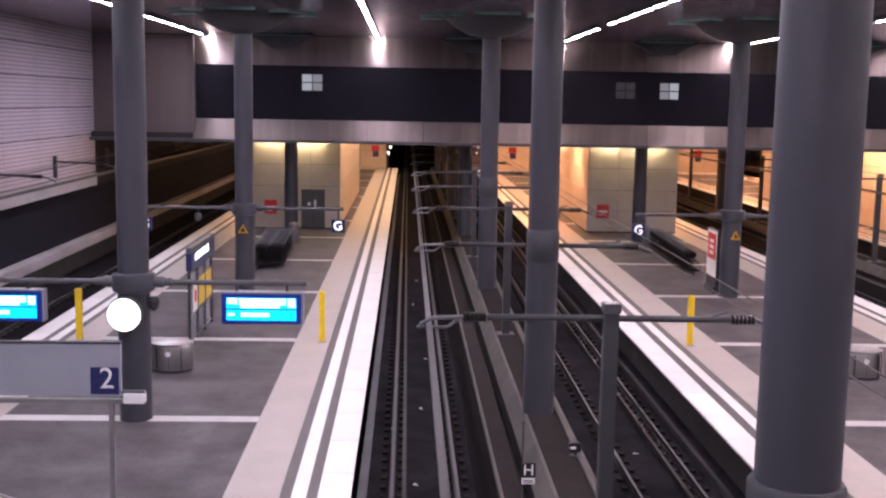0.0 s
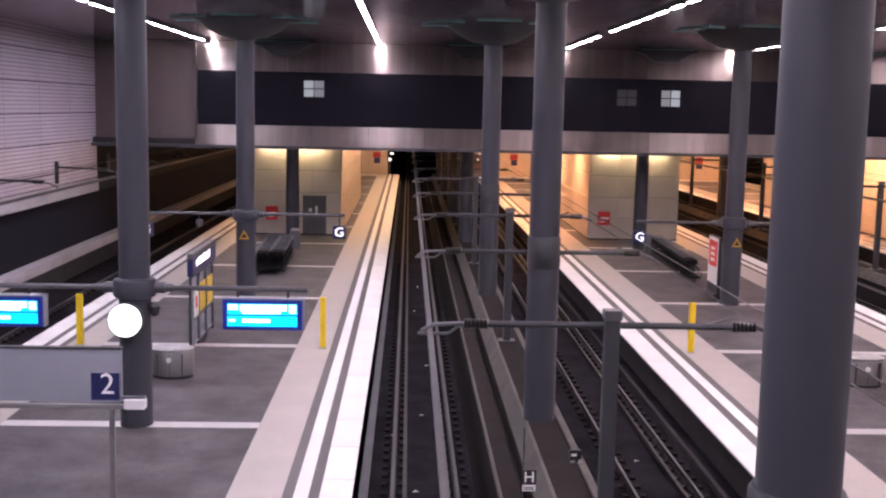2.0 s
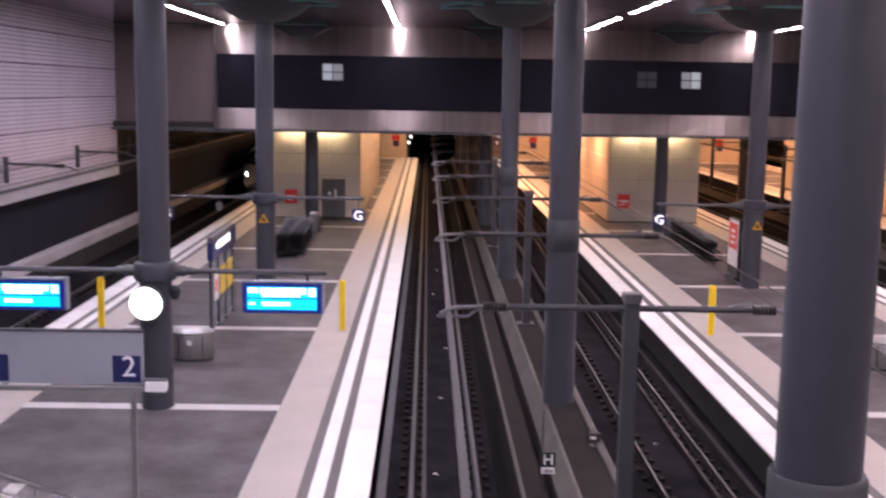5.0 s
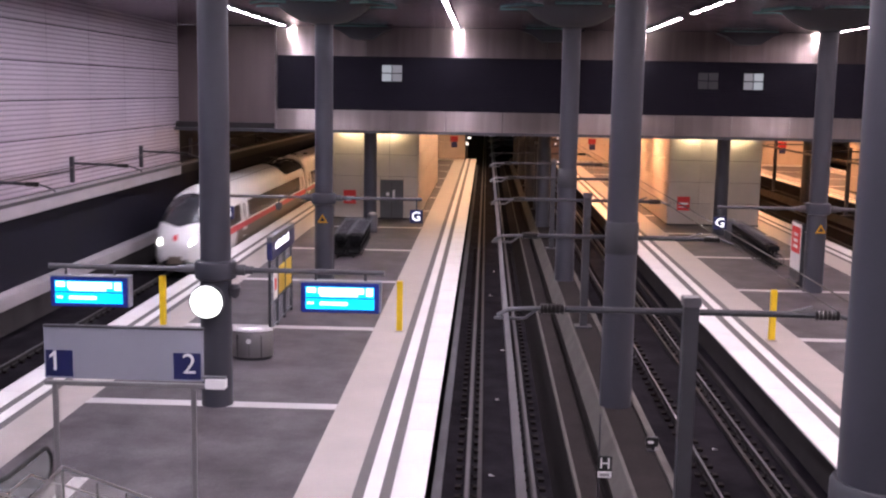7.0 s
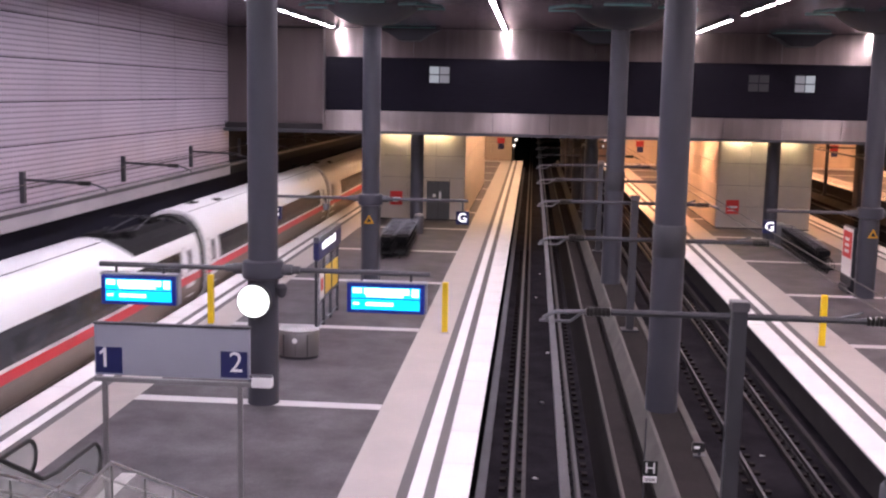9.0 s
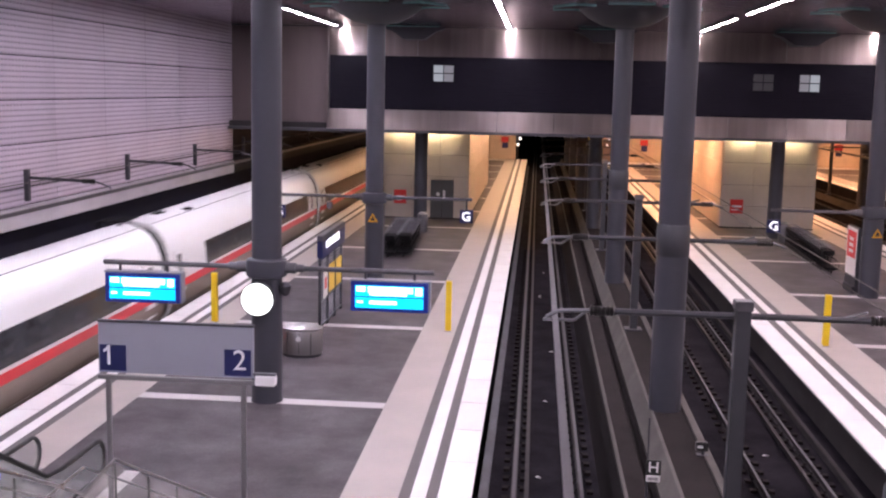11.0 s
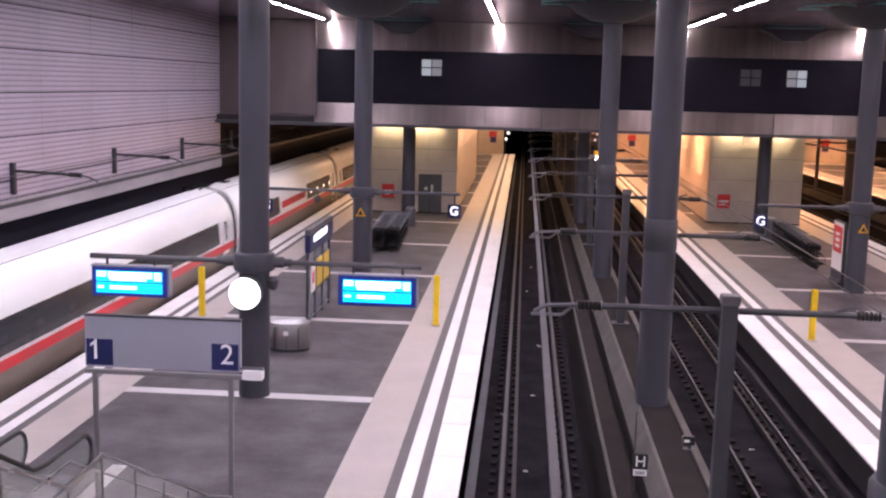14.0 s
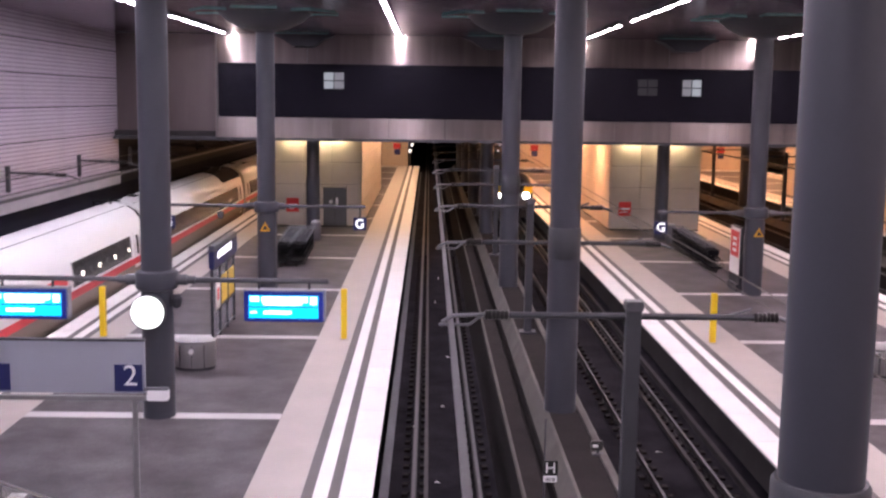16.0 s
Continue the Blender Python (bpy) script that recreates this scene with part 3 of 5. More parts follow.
def line_arms(owner, s0):
    """Two arms over the neighbouring tracks, parts of the mast or column that carries them."""
    z = 4.50
    left = part("arm", pipe([(-s0, 0, z), (-2.05, 0, z)], 0.055), M["steel_paint"], owner, "grey steel line arm", smooth=True)
    insulator(left, -2.05, -2.45, z)
    part("fork", pipe([(-2.45, 0, z), (-2.95, 0, z - 0.02), (-3.15, 0, z - 0.13)], 0.035), M["galvanised"], left, "pale end clamp")
    part("stay", pipe([(-2.48, 0, z), (-2.7, 0, z - 0.17), (-3.2, 0, z - 0.17)], 0.025), M["galvanised"], left)
    right = part("arm", pipe([(s0, 0, z), (2.0, 0, z)], 0.055), M["steel_paint"], owner, "grey steel line arm", smooth=True)
    insulator(right, 2.0, 2.4, z)
    part("fork", pipe([(2.4, 0, z), (2.72, 0, z - 0.12)], 0.035), M["galvanised"], right, "pale end clamp")
    part("stay", pipe([(1.6, 0, z + 0.03), (1.95, 0, z + 0.14)], 0.03), M["galvanised"], right)


def line_mast(x, y):
    a = thing("line_mast", "grey steel mast carrying overhead line arms", "mast", "overhead line masts", at=pose(x, y, 0))
    part("mast", blk(-0.12, -0.12, 0.27, 0.12, 0.12, 4.72, 0.015), M["steel_paint"], a)
    part("cap", blk(-0.145, -0.145, 4.60, 0.145, 0.145, 4.76, 0.015), M["galvanised"], a)
    part("base_plate", blk(-0.28, -0.28, 0.25, 0.28, 0.28, 0.30, 0.01), M["dark_steel"], a)
    line_arms(a, 0.14)


for mx in (3.4, 23.9):
    for k in range(6):
        line_mast(mx, ROW0 - 9.2 + BAY * k)
for (cx, k), c in COLUMNS.items():
    if k >= 0:
        line_arms(c, 0.40)
for x, z in ((0.40, 4.33), (20.9, 4.33)):
    solid("conductor_rail", blk(x - 0.045, -14, z - 0.055, x + 0.045, 428, z + 0.055, 0.01), M["conductor"], "grey aluminium overhead conductor rail", "conductor rail")
for x in (6.12, 26.6):
    solid("contact_wire", pipe([(x, -14, 4.36), (x, 428, 4.36)], 0.014), M["copper"], "thin dark overhead contact wire", "wire")
    solid("carrier_wire", pipe([(x - 0.28, -14, 4.78), (x - 0.28, 428, 4.78)], 0.014), M["copper"], "thin dark overhead carrier wire", "wire")

for k in range(8):
    y = 17.2 + 9.15 * k
    w = thing("wall_support", "dark steel arm on the side wall holding the overhead line", "overhead line support", "wall supports", at=pose(WALL_X, y, 0))
    part("bracket", blk(0.0, -0.09, 3.98, 0.16, 0.09, 5.05, 0.01), M["dark_steel"], w)
    part("arm", pipe([(0.16, 0, 4.78), (2.0, 0, 4.72)], 0.05), M["dark_steel"], w)
    insulator(w, 2.0, 2.45, 4.71)
    part("fork", pipe([(2.45, 0, 4.71), (2.95, 0, 4.55), (3.0, 0, 4.46)], 0.03), M["galvanised"], w)
solid("conductor_rail", blk(-14.29, -14, 4.32, -14.21, 428, 4.43, 0.01), M["conductor"], "grey aluminium overhead conductor rail", "conductor rail")
solid("feeder_cable", pipe([(WALL_X + 0.2, -14, 4.62), (WALL_X + 0.2, 430, 4.62)], 0.02), M["copper"], "dark cable running along the side wall", "cable")


# ------------------------------------------------------------------ lamps
hb_ = blk(-0.115, -0.04, 0.0, 0.115, 1.86, 0.09, 0.01)
for fx in (-0.110, 0.100):
    cube(hb_, fx, 0.0, -0.016, fx + 0.01, 1.82, 0.002)  # side flanges that shield the glare
for fy in (0.0, 1.80):
    cube(hb_, -0.099, fy, -0.016, 0.099, fy + 0.01, 0.002)
HOUSING = mesh_from("housing", hb_, M["steel_paint"])
TUBES = {k: mesh_from("tube", blk(-0.08, 0.22, -0.010, 0.08, 1.60, 0.0), M[k]) for k in ("tube_cool", "tube", "tube_rosy")}
for sx in STRIPS + (27.2, 36.6):
    shade = "tube_cool" if sx < -5 else "tube" if sx < 5 else "tube_rosy"
    for k in range(35):
        y = BRIDGE_Y - 3.25 - 2.1 * k
        if k == 5 and sx > 0:
            continue  # one lamp of these rows is missing
        lamp = thing("ceiling_lamp", "bright white ceiling tube lamp in a grey housing", "ceiling lamp", "ceiling lamp rows", at=pose(sx, y, CEIL_Z - 0.10))
        for nm, me in (("tube", TUBES[shade]), ("housing", HOUSING)):
            o = new(nm, me)
            o.parent = lamp

# wall washers where the lamp rows meet the bridge
def wall_washer(x):
    w = thing("wall_washer", "small dark spotlight under the ceiling, lighting the bridge panels", "spotlight", "wall washers", at=pose(x, BRIDGE_Y - 0.75, CEIL_Z - 0.12))
    part("housing", blk(-0.22, -0.10, -0.08, 0.22, 0.08, 0.115, 0.015), M["dark_steel"], w)
    part("lens", blk(-0.21, 0.081, -0.07, 0.21, 0.095, 0.08), M["washer"], w, "glaring white lens")
    part("bracket", pipe([(-0.2, -0.04, 0.03), (-0.2, -0.04, 0.118)], 0.02), M["galvanised"], w)


for sx in STRIPS + (27.2, 36.6):
    wall_washer(sx + 0.02)

WT = mesh_from("tube", blk(-0.15, 0, -0.05, 0.15, 2.6, 0.0, 0.01), M["warm_tube"])
AT = mesh_from("tube", blk(-0.15, 0, -0.05, 0.15, 2.6, 0.0, 0.01), M["amber_tube"])
ADDED_SHIELD = [mesh_from("shade", blk(x - 0.01, -0.05, -0.42, x + 0.01, 2.65, 0.0), M["dark_steel"]) for x in (-0.18, 0.18)]  # unseen shields, added to keep the lamp light off the tracks
for sx in (-10.6, -2.3, 9.3, 17.8, 29.5, 38.0):
    for k in range(7):
        y = 71 + 8.6 * k
        lamp = thing("soffit_lamp", "warm orange lamp under the bridge soffit", "ceiling lamp", "warm soffit lamps", at=pose(sx, y, SOFFIT_Z - 0.005))
        for nm, me in (("tube", WT if sx < 0 else AT), ("shade", ADDED_SHIELD[sx in (-2.3, 17.8, 38.0)])):
            o = new(nm, me)
            o.parent = lamp

# ------------------------------------------------------------------ service buildings under the bridge
def service_block(x0, x1, door_x, red_x, warm_side):
    y0, y1 = 67.9, 96.0
    h = thing("service_block", "stone clad service block under the bridge", "service building")
    part("core", blk(x0 + 0.05, y0 + 0.05, 0, x1 - 0.05, y1, SOFFIT_Z - 0.3), M["concrete_dark"], h)
    rows = ((0.06, 1.36), (1.36, 2.66), (2.66, 4.0), (4.0, SOFFIT_Z - 0.32))
    n = 3
    w = (x1 - x0) / n
    for z0, z1 in rows:
        for i in range(n):
            a, b = x0 + i * w, x0 + (i + 1) * w
            if door_x and z0 < 2.3 and b > door_x - 0.72 and a < door_x + 0.72:
                for p, q in ((a, min(b, door_x - 0.72)), (max(a, door_x + 0.72), b)):
                    if q - p > 0.05 and z0 < 2.3:
                        part("cladding_panel", blk(p + 0.01, y0 - 0.05, z0 + 0.012, q - 0.01, y0 + 0.05, z1 - 0.012), M["stone"], h)
                if z1 > 2.45:
                    part("cladding_panel", blk(max(a, door_x - 0.72) + 0.01, y0 - 0.05, 2.45, min(b, door_x + 0.72) - 0.01, y0 + 0.05, z1 - 0.012), M["stone"], h)
            else:
                part("cladding_panel", blk(a + 0.01, y0 - 0.05, z0 + 0.012, b - 0.01, y0 + 0.05, z1 - 0.012), M["stone"], h)
        for sx in (x0, x1):
            for j in range(6):
                ya = y0 + 0.06 + j * 4.67
                part("cladding_panel", blk(sx - 0.05, ya + 0.01, z0 + 0.012, sx + 0.05, ya + 4.65, z1 - 0.012), M["stone_warm"], h)
    part("plinth", blk(x0 - 0.03, y0 - 0.08, 0, x1 + 0.03, y1, 0.06), M["concrete_dark"], h)
    if door_x:
        d = part("door", blk(door_x - 0.7, y0 - 0.02, 0.06, door_x + 0.7, y0 + 0.04, 2.43, 0.01), M["door_grey"], h, "dark grey double steel door")
        part("door_gap", blk(door_x - 0.01, y0 - 0.026, 0.08, door_x + 0.01, y0 - 0.021, 2.41), M["black"], d)
        part("notice", blk(door_x + 0.05, y0 - 0.028, 1.35, door_x + 0.2, y0 - 0.021, 1.8), M["white"], d)
        part("notice", blk(door_x - 0.35, y0 - 0.028, 1.45, door_x - 0.15, y0 - 0.021, 1.65), M["white"], d)
    cv = thing("cove_lamp", "pale yellow lamp washing the top of the stone wall", "wall lamp", "cove lamps")
    for a, b in ((x0 + 0.5, x0 + 1.8), (x1 - 3.0, x1 - 1.0)):
        part("tube", blk(a, y0 - 0.42, SOFFIT_Z - 0.12, b, y0 - 0.30, SOFFIT_Z - 0.06), M["cove"], cv)
    part("rail", blk(x0, y0 - 0.46, SOFFIT_Z - 0.06, x1, y0 - 0.2, SOFFIT_Z - 0.01), M["dark_steel"], cv)
    s = thing("notice_board", "red notice board with white lettering bars", "sign", "red notices", at=pose(red_x, y0 - 0.07, 1.34))
    part("panel", blk(-0.39, -0.03, -0.43, 0.39, 0.0, 0.43, 0.01), M["red"], s)
    part("text_bar", blk(-0.30, -0.038, -0.06, 0.30, -0.031, 0.06), M["white"], s)
    part("text_bar", blk(-0.30, -0.038, -0.24, 0.1, -0.031, -0.19), M["white"], s)
    return h


service_block(-9.5, -4.2, -5.8, -8.43, True)
service_block(11.4, 16.95, None, 12.32, True)
service_block(31.5, 37.0, None, 33.0, True)

for x0, x1, rx in ((-12.5, -2.45, -4.0), (7.9, 19.3, 10.8), (28.4, 39.8, 31)):
    w = thing("platform_end_wall", "warm stone wall closing the platform end", "wall", kind="structure")
    n = 4
    for i in range(n):
        for z0, z1 in ((0.0, 2.0), (2.0, 4.0), (4.0, SOFFIT_Z)):
            a = x0 + i * (x1 - x0) / n
            part("cladding_panel", blk(a + 0.01, 131.0, z0 + 0.01, a + (x1 - x0) / n - 0.01, 131.3, z1 - 0.01), M["stone_warm"], w)
    part("door", blk(rx - 3.4, 130.93, 0.0, rx - 1.6, 130.99, 2.6), M["bridge_side"], w, "brown steel door")
    s = thing("hanging_sign", "small hanging red and dark sign on a rod", "sign", "hanging red signs", at=pose(rx + 0.6, 118, 2.6))
    part("red_panel", blk(-0.42, -0.05, 0.0, 0.42, 0.05, 0.6, 0.02), M["red_dull"], s)
    part("dark_panel", blk(-0.3, -0.05, -0.62, 0.36, 0.05, -0.01, 0.02), M["navy"], s)
    part("rod", pipe([(0, 0, 0.6), (0, 0, SOFFIT_Z - 2.6)], 0.03), M["dark_steel"], s)

sig = thing("signal_lamps", "three small white lamps on a dark bracket", "signal lamp", at=pose(-2.0, 133, 0))
part("bracket", blk(-0.35, 0.0, BED_Z, -0.2, 0.12, 3.4), M["dark_steel"], sig)
for dx, z in ((-0.24, 1.70), (0.0, 2.42), (0.2, 2.98)):
    part("lamp", turned([(0.05, z - 0.14), (0.13, z - 0.08), (0.16, z), (0.13, z + 0.08), (0.05, z + 0.14)], 16, cx=dx, cy=-0.15), M["signal_white"], sig, smooth=True)
    part("arm", pipe([(-0.28, 0.06, z), (dx, -0.05, z)], 0.03), M["dark_steel"], sig)
far = thing("signal_mast", "slim dark signal mast with two small white lamps", "signal", at=pose(5.0, 90, 0))
part("mast", blk(-0.06, 0.0, BED_Z, 0.06, 0.12, 4.6), M["dark_steel"], far)
for dx, z, r in ((0.72, 3.85, 0.09), (0.84, 4.31, 0.10), (0.98, 2.34, 0.12)):
    part("lamp", turned([(0.02, z - r), (r, z), (0.02, z + r)], 12, cx=dx, cy=-0.1), M["signal_dim"], far, smooth=True)
    part("arm", pipe([(0, 0.05, z), (dx, -0.06, z)], 0.03), M["dark_steel"], far)


# ------------------------------------------------------------------ platform furniture
def display(x, y):
    d = thing("departure_display", "blue framed departure display with cyan rows", "display", "departure displays", at=pose(x, y, 2.46))
    part("housing", blk(-0.98, -0.14, 0.0, 0.98, 0.14, 0.76, 0.02), M["display_lit_blue"], d, "navy housing with the screen glow in its colour")
    part("side_plate", blk(0.985, -0.13, 0.0, 1.03, 0.15, 0.80, 0.01), M["sign_grey"], d)
    part("top_plate", blk(-1.0, -0.15, 0.765, 1.03, 0.15, 0.80), M["sign_grey"], d)
    for z0, z1 in ((0.09, 0.355), (0.385, 0.66)):
        s = part("screen", blk(-0.86, -0.152, z0, 0.86, -0.141, z1), M["screen"], d, "lit cyan text rows")
        if z0 > 0.2:
            part("text_bar", blk(-0.54, -0.158, z0 + 0.10, 0.60, -0.153, z0 + 0.25), M["screen_text"], s)
            part("text_bar", blk(-0.83, -0.158, z0 + 0.12, -0.60, -0.153, z0 + 0.25), M["screen_text"], s)
            part("text_bar", blk(0.66, -0.158, z0 + 0.05, 0.83, -0.153, z0 + 0.25), M["screen_text"], s)
            part("text_bar", blk(-0.5, -0.158, z0 + 0.03, 0.45, -0.153, z0 + 0.08), M["screen_text"], s)
        else:
            part("text_bar", blk(-0.5, -0.158, z0 + 0.10, 0.2, -0.153, z0 + 0.19), M["screen_text"], s)
            part("text_bar", blk(-0.82, -0.158, z0 + 0.12, -0.66, -0.153, z0 + 0.18), M["screen_text"], s)
    for hx in (-0.62, 0.62):
        part("hanger", pipe([(hx, 0, 0.8), (hx, 0, 0.98)], 0.035), M["steel_paint"], d)
    return d


def sign_beam(x, y, half, z):
    b = thing("sign_beam", "grey steel cross beam clamped to a column", "beam", "sign beams", at=pose(x, y, z))
    part("beam", pipe([(-half, 0, 0), (-0.5, 0, 0)], 0.065, 10), M["beam_paint"], b, smooth=True)
    part("beam", pipe([(0.5, 0, 0), (half, 0, 0)], 0.065, 10), M["beam_paint"], b, smooth=True)
    for s in (-1, 1):
        bm = bmesh.new()
        for (p, q, r) in (((0.48, 0, 0), (0.75, 0, 0), 0.14), ((0.75, 0, 0), (0.95, 0, 0), 0.10)):
            rod(bm, tuple(s * v for v in p), tuple(s * v for v in q), r, 14)
        part("clamp", bm, M["beam_paint"], b, smooth=True)
    return b


sign_beam(-6.7, ROW0, 4.25, 3.47)
display(-3.55, ROW0)
display(-9.9, ROW0)
sign_beam(-6.7, 45.2, 4.1, 3.5)
sign_beam(13.7, 45.2, 4.1, 3.45)


def letter_sign(x, y, z, mat_letter):
    g = thing("section_sign", "dark blue cube sign with a lit letter G", "sign", "platform section signs", at=pose(x, y, z))
    part("housing", blk(-0.27, -0.10, -0.27, 0.27, 0.10, 0.27, 0.015), M["navy"], g)
    letter("G", 0.52, mat_letter, g, pose(0.0, -0.106, 0.0, 90, 0, 0), 0.004)
    part("hanger", pipe([(0, 0, 0.27), (0, 0, 3.45 - z)], 0.025), M["steel_paint"], g)


for gx in (-2.82, -10.75, 9.72, 17.7):
    letter_sign(gx, 45.15, 2.80, M["sign_lit"])

for cx in (-6.7, 13.7):
    tri = thing("warning_sign", "yellow triangular warning sign on a column", "sign", "warning triangles", at=pose(cx + (0.0 if cx < 0 else 0.05), 45.2 - 0.43, 2.62))
    for nm, k, mat, yy in (("panel", 0.25, "sign_amber", 0.0), ("pictogram", 0.13, "black", -0.012)):
        bm = bmesh.new()
        v = []
        for d in (0.0, 0.01):
            for a in (90, 210, 330):
                v.append(bm.verts.new((k * math.cos(radians(a)), yy + d, k * math.sin(radians(a)))))
        bm.faces.new(v[:3])
        bm.faces.new(v[3:][::-1])
        for i in range(3):
            bm.faces.new((v[i], v[(i + 1) % 3], v[3 + (i + 1) % 3], v[3 + i]))
        part(nm, bm, M[mat], tri)
    part("bracket", blk(-0.05, 0.01, -0.1, 0.05, 0.06, 0.1), M["dark_steel"], tri)

clock = thing("station_clock", "round lit double-faced station clock on a column", "clock", at=pose(-6.77, ROW0 - 0.62, 2.77))
bm = bmesh.new()
rod(bm, (0, -0.10, 0), (0, 0.10, 0), 0.42, 48)
part("case", bm, M["steel_paint"], clock, smooth=True)
bm = bmesh.new()
rod(bm, (0, -0.108, 0), (0, -0.1005, 0), 0.40, 48)
face = part("face", bm, M["clock_lit"], clock, "glowing white dial")
for ang, ln, wd in ((196, 0.17, 0.016), (200, 0.30, 0.012)):
    a = radians(ang)
    bm = bmesh.new()
    rod(bm, (0, -0.114, 0), (ln * math.sin(a), -0.114, ln * math.cos(a)), wd * 0.5, 6)
    part("clock_hand", bm, M["black"], face)
for k in range(12):
    a = k * math.pi / 6
    part("dial_mark", pipe([(0.32 * math.sin(a), -0.110, 0.32 * math.cos(a)), (0.375 * math.sin(a), -0.110, 0.375 * math.cos(a))], 0.006, 4), M["black"], face)
part("hub", blk(-0.012, -0.118, -0.012, 0.012, -0.109, 0.012), M["black"], face)
part("bracket", pipe([(0.1, 0.1, 0.0), (0.25, 0.3, 0.0)], 0.05), M["steel_paint"], clock)
loud = thing("loudspeaker", "dark horn loudspeaker on a column", "loudspeaker", at=pose(-6.2, ROW0 - 0.1, 2.95))
part("horn", turned([(0.04, -0.18), (0.11, -0.12), (0.15, 0.08), (0.09, 0.17)], 20), M["dark_steel"], loud, smooth=True)
part("bracket", pipe([(0, 0, 0.1), (-0.25, 0.15, 0.15)], 0.03), M["dark_steel"], loud)
cam1 = thing("camera_housing", "small round camera under a sign beam", "camera", at=pose(-8.6, 45.2, 3.12))
part("dome", turned([(0.02, -0.2), (0.12, -0.14), (0.15, 0.0), (0.14, 0.12)], 20), M["galvanised"], cam1, smooth=True)
part("stem", pipe([(0, 0, 0.1), (0, 0, 0.36)], 0.03), M["dark_steel"], cam1)

# yellow help posts
def yellow_post(x, y):
    p = thing("yellow_post", "slim bright yellow square post on a foot plate", "post", "yellow posts", at=pose(x, y, 0))
    part("post", blk(-0.095, -0.095, 0.03, 0.095, 0.095, 1.66, 0.012), M["yellow"], p)
    part("cap", blk(-0.1, -0.1, 1.66, 0.1, 0.1, 1.70, 0.01), M["yellow"], p)
    part("foot_plate", blk(-0.16, -0.16, 0.0, 0.16, 0.16, 0.03, 0.006), M["beige_slab"], p)


for px in (-2.75, -10.75, 9.6, 17.7):
    yellow_post(px, 35.75)

# waste bins
def waste_bin(x, y):
    b = thing("waste_bin", "broad stainless steel waste bin with a dark base", "waste bin", "stainless waste bins", at=pose(x, y, 0))
    part("base", turned([(0.58, 0.0), (0.58, 0.08)], 40, 1, 0.75), M["dark_steel"], b)
    part("drum", turned([(0.61, 0.08), (0.62, 0.12), (0.62, 0.76), (0.60, 0.80)], 48, 1, 0.75), M["stainless"], b, smooth=True)
    part("lid", turned([(0.6, 0.80), (0.63, 0.82), (0.63, 0.86), (0.5, 0.90), (0.2, 0.92)], 48, 1, 0.75), M["lid_steel"], b, "polished domed lid", smooth=True)
    for k in (-0.36, 0.0, 0.36):
        part("seam", blk(k - 0.006, -0.472, 0.12, k + 0.006, -0.35, 0.76), M["dark_steel"], b)
    bm = bmesh.new()
    rod(bm, (-0.02, -0.475, 0.58), (-0.02, -0.463, 0.58), 0.08, 20)
    part("pictogram", bm, M["white"], b, "round white pictogram")


waste_bin(-6.85, 31.7)
waste_bin(13.7, 31.6)

# timetable case
tc = thing("timetable_case", "tall glazed timetable case with a dark blue header", "timetable case", at=pose(-6.95, 34.9, 0))
for yy in (0.0, 1.3, 2.6, 3.9):
    part("post", blk(-0.045, yy - 0.045, 0, 0.045, yy + 0.045, 3.15, 0.01), M["steel_paint"], tc)
part("header", blk(-0.09, -0.05, 2.45, 0.09, 4.15, 3.02, 0.015), M["navy"], tc, "dark blue header board")
part("cap", blk(-0.09, -0.05, 3.023, 0.09, 4.15, 3.2, 0.015), M["galvanised"], tc, "pale grey metal cap")
for k in range(9):
    part("text_bar", blk(0.092, 0.55 + 0.27 * k, 2.72 + 0.02 * (k % 2), 0.098, 0.78 + 0.27 * k, 2.93 + 0.03 * (k % 3)), M["sign_lit"], tc)
for z in (0.12, 0.95, 2.38):
    part("rail", blk(-0.03, 0.045, z, 0.03, 3.855, z + 0.06), M["steel_paint"], tc)
for i, (mat, z0, z1) in enumerate((("poster_white", 1.0, 1.95), ("poster_yellow", 1.05, 2.0), ("poster_yellow", 1.05, 2.0))):
    y0 = 0.09 + 1.3 * i
    ps = part("poster", blk(0.01, y0 + (0.45 if i == 0 else 0.05), z0, 0.025, y0 + 1.15, z1), M[mat], tc)
    if i == 0:
        part("picture", blk(0.026, y0 + 0.6, 1.3, 0.03, y0 + 0.95, 1.7), M["red"], ps)
    part("pane", blk(-0.012, y0, 0.19, 0.002, y0 + 1.2, 2.37), M["case_glass"], tc, "clouded glass pane")

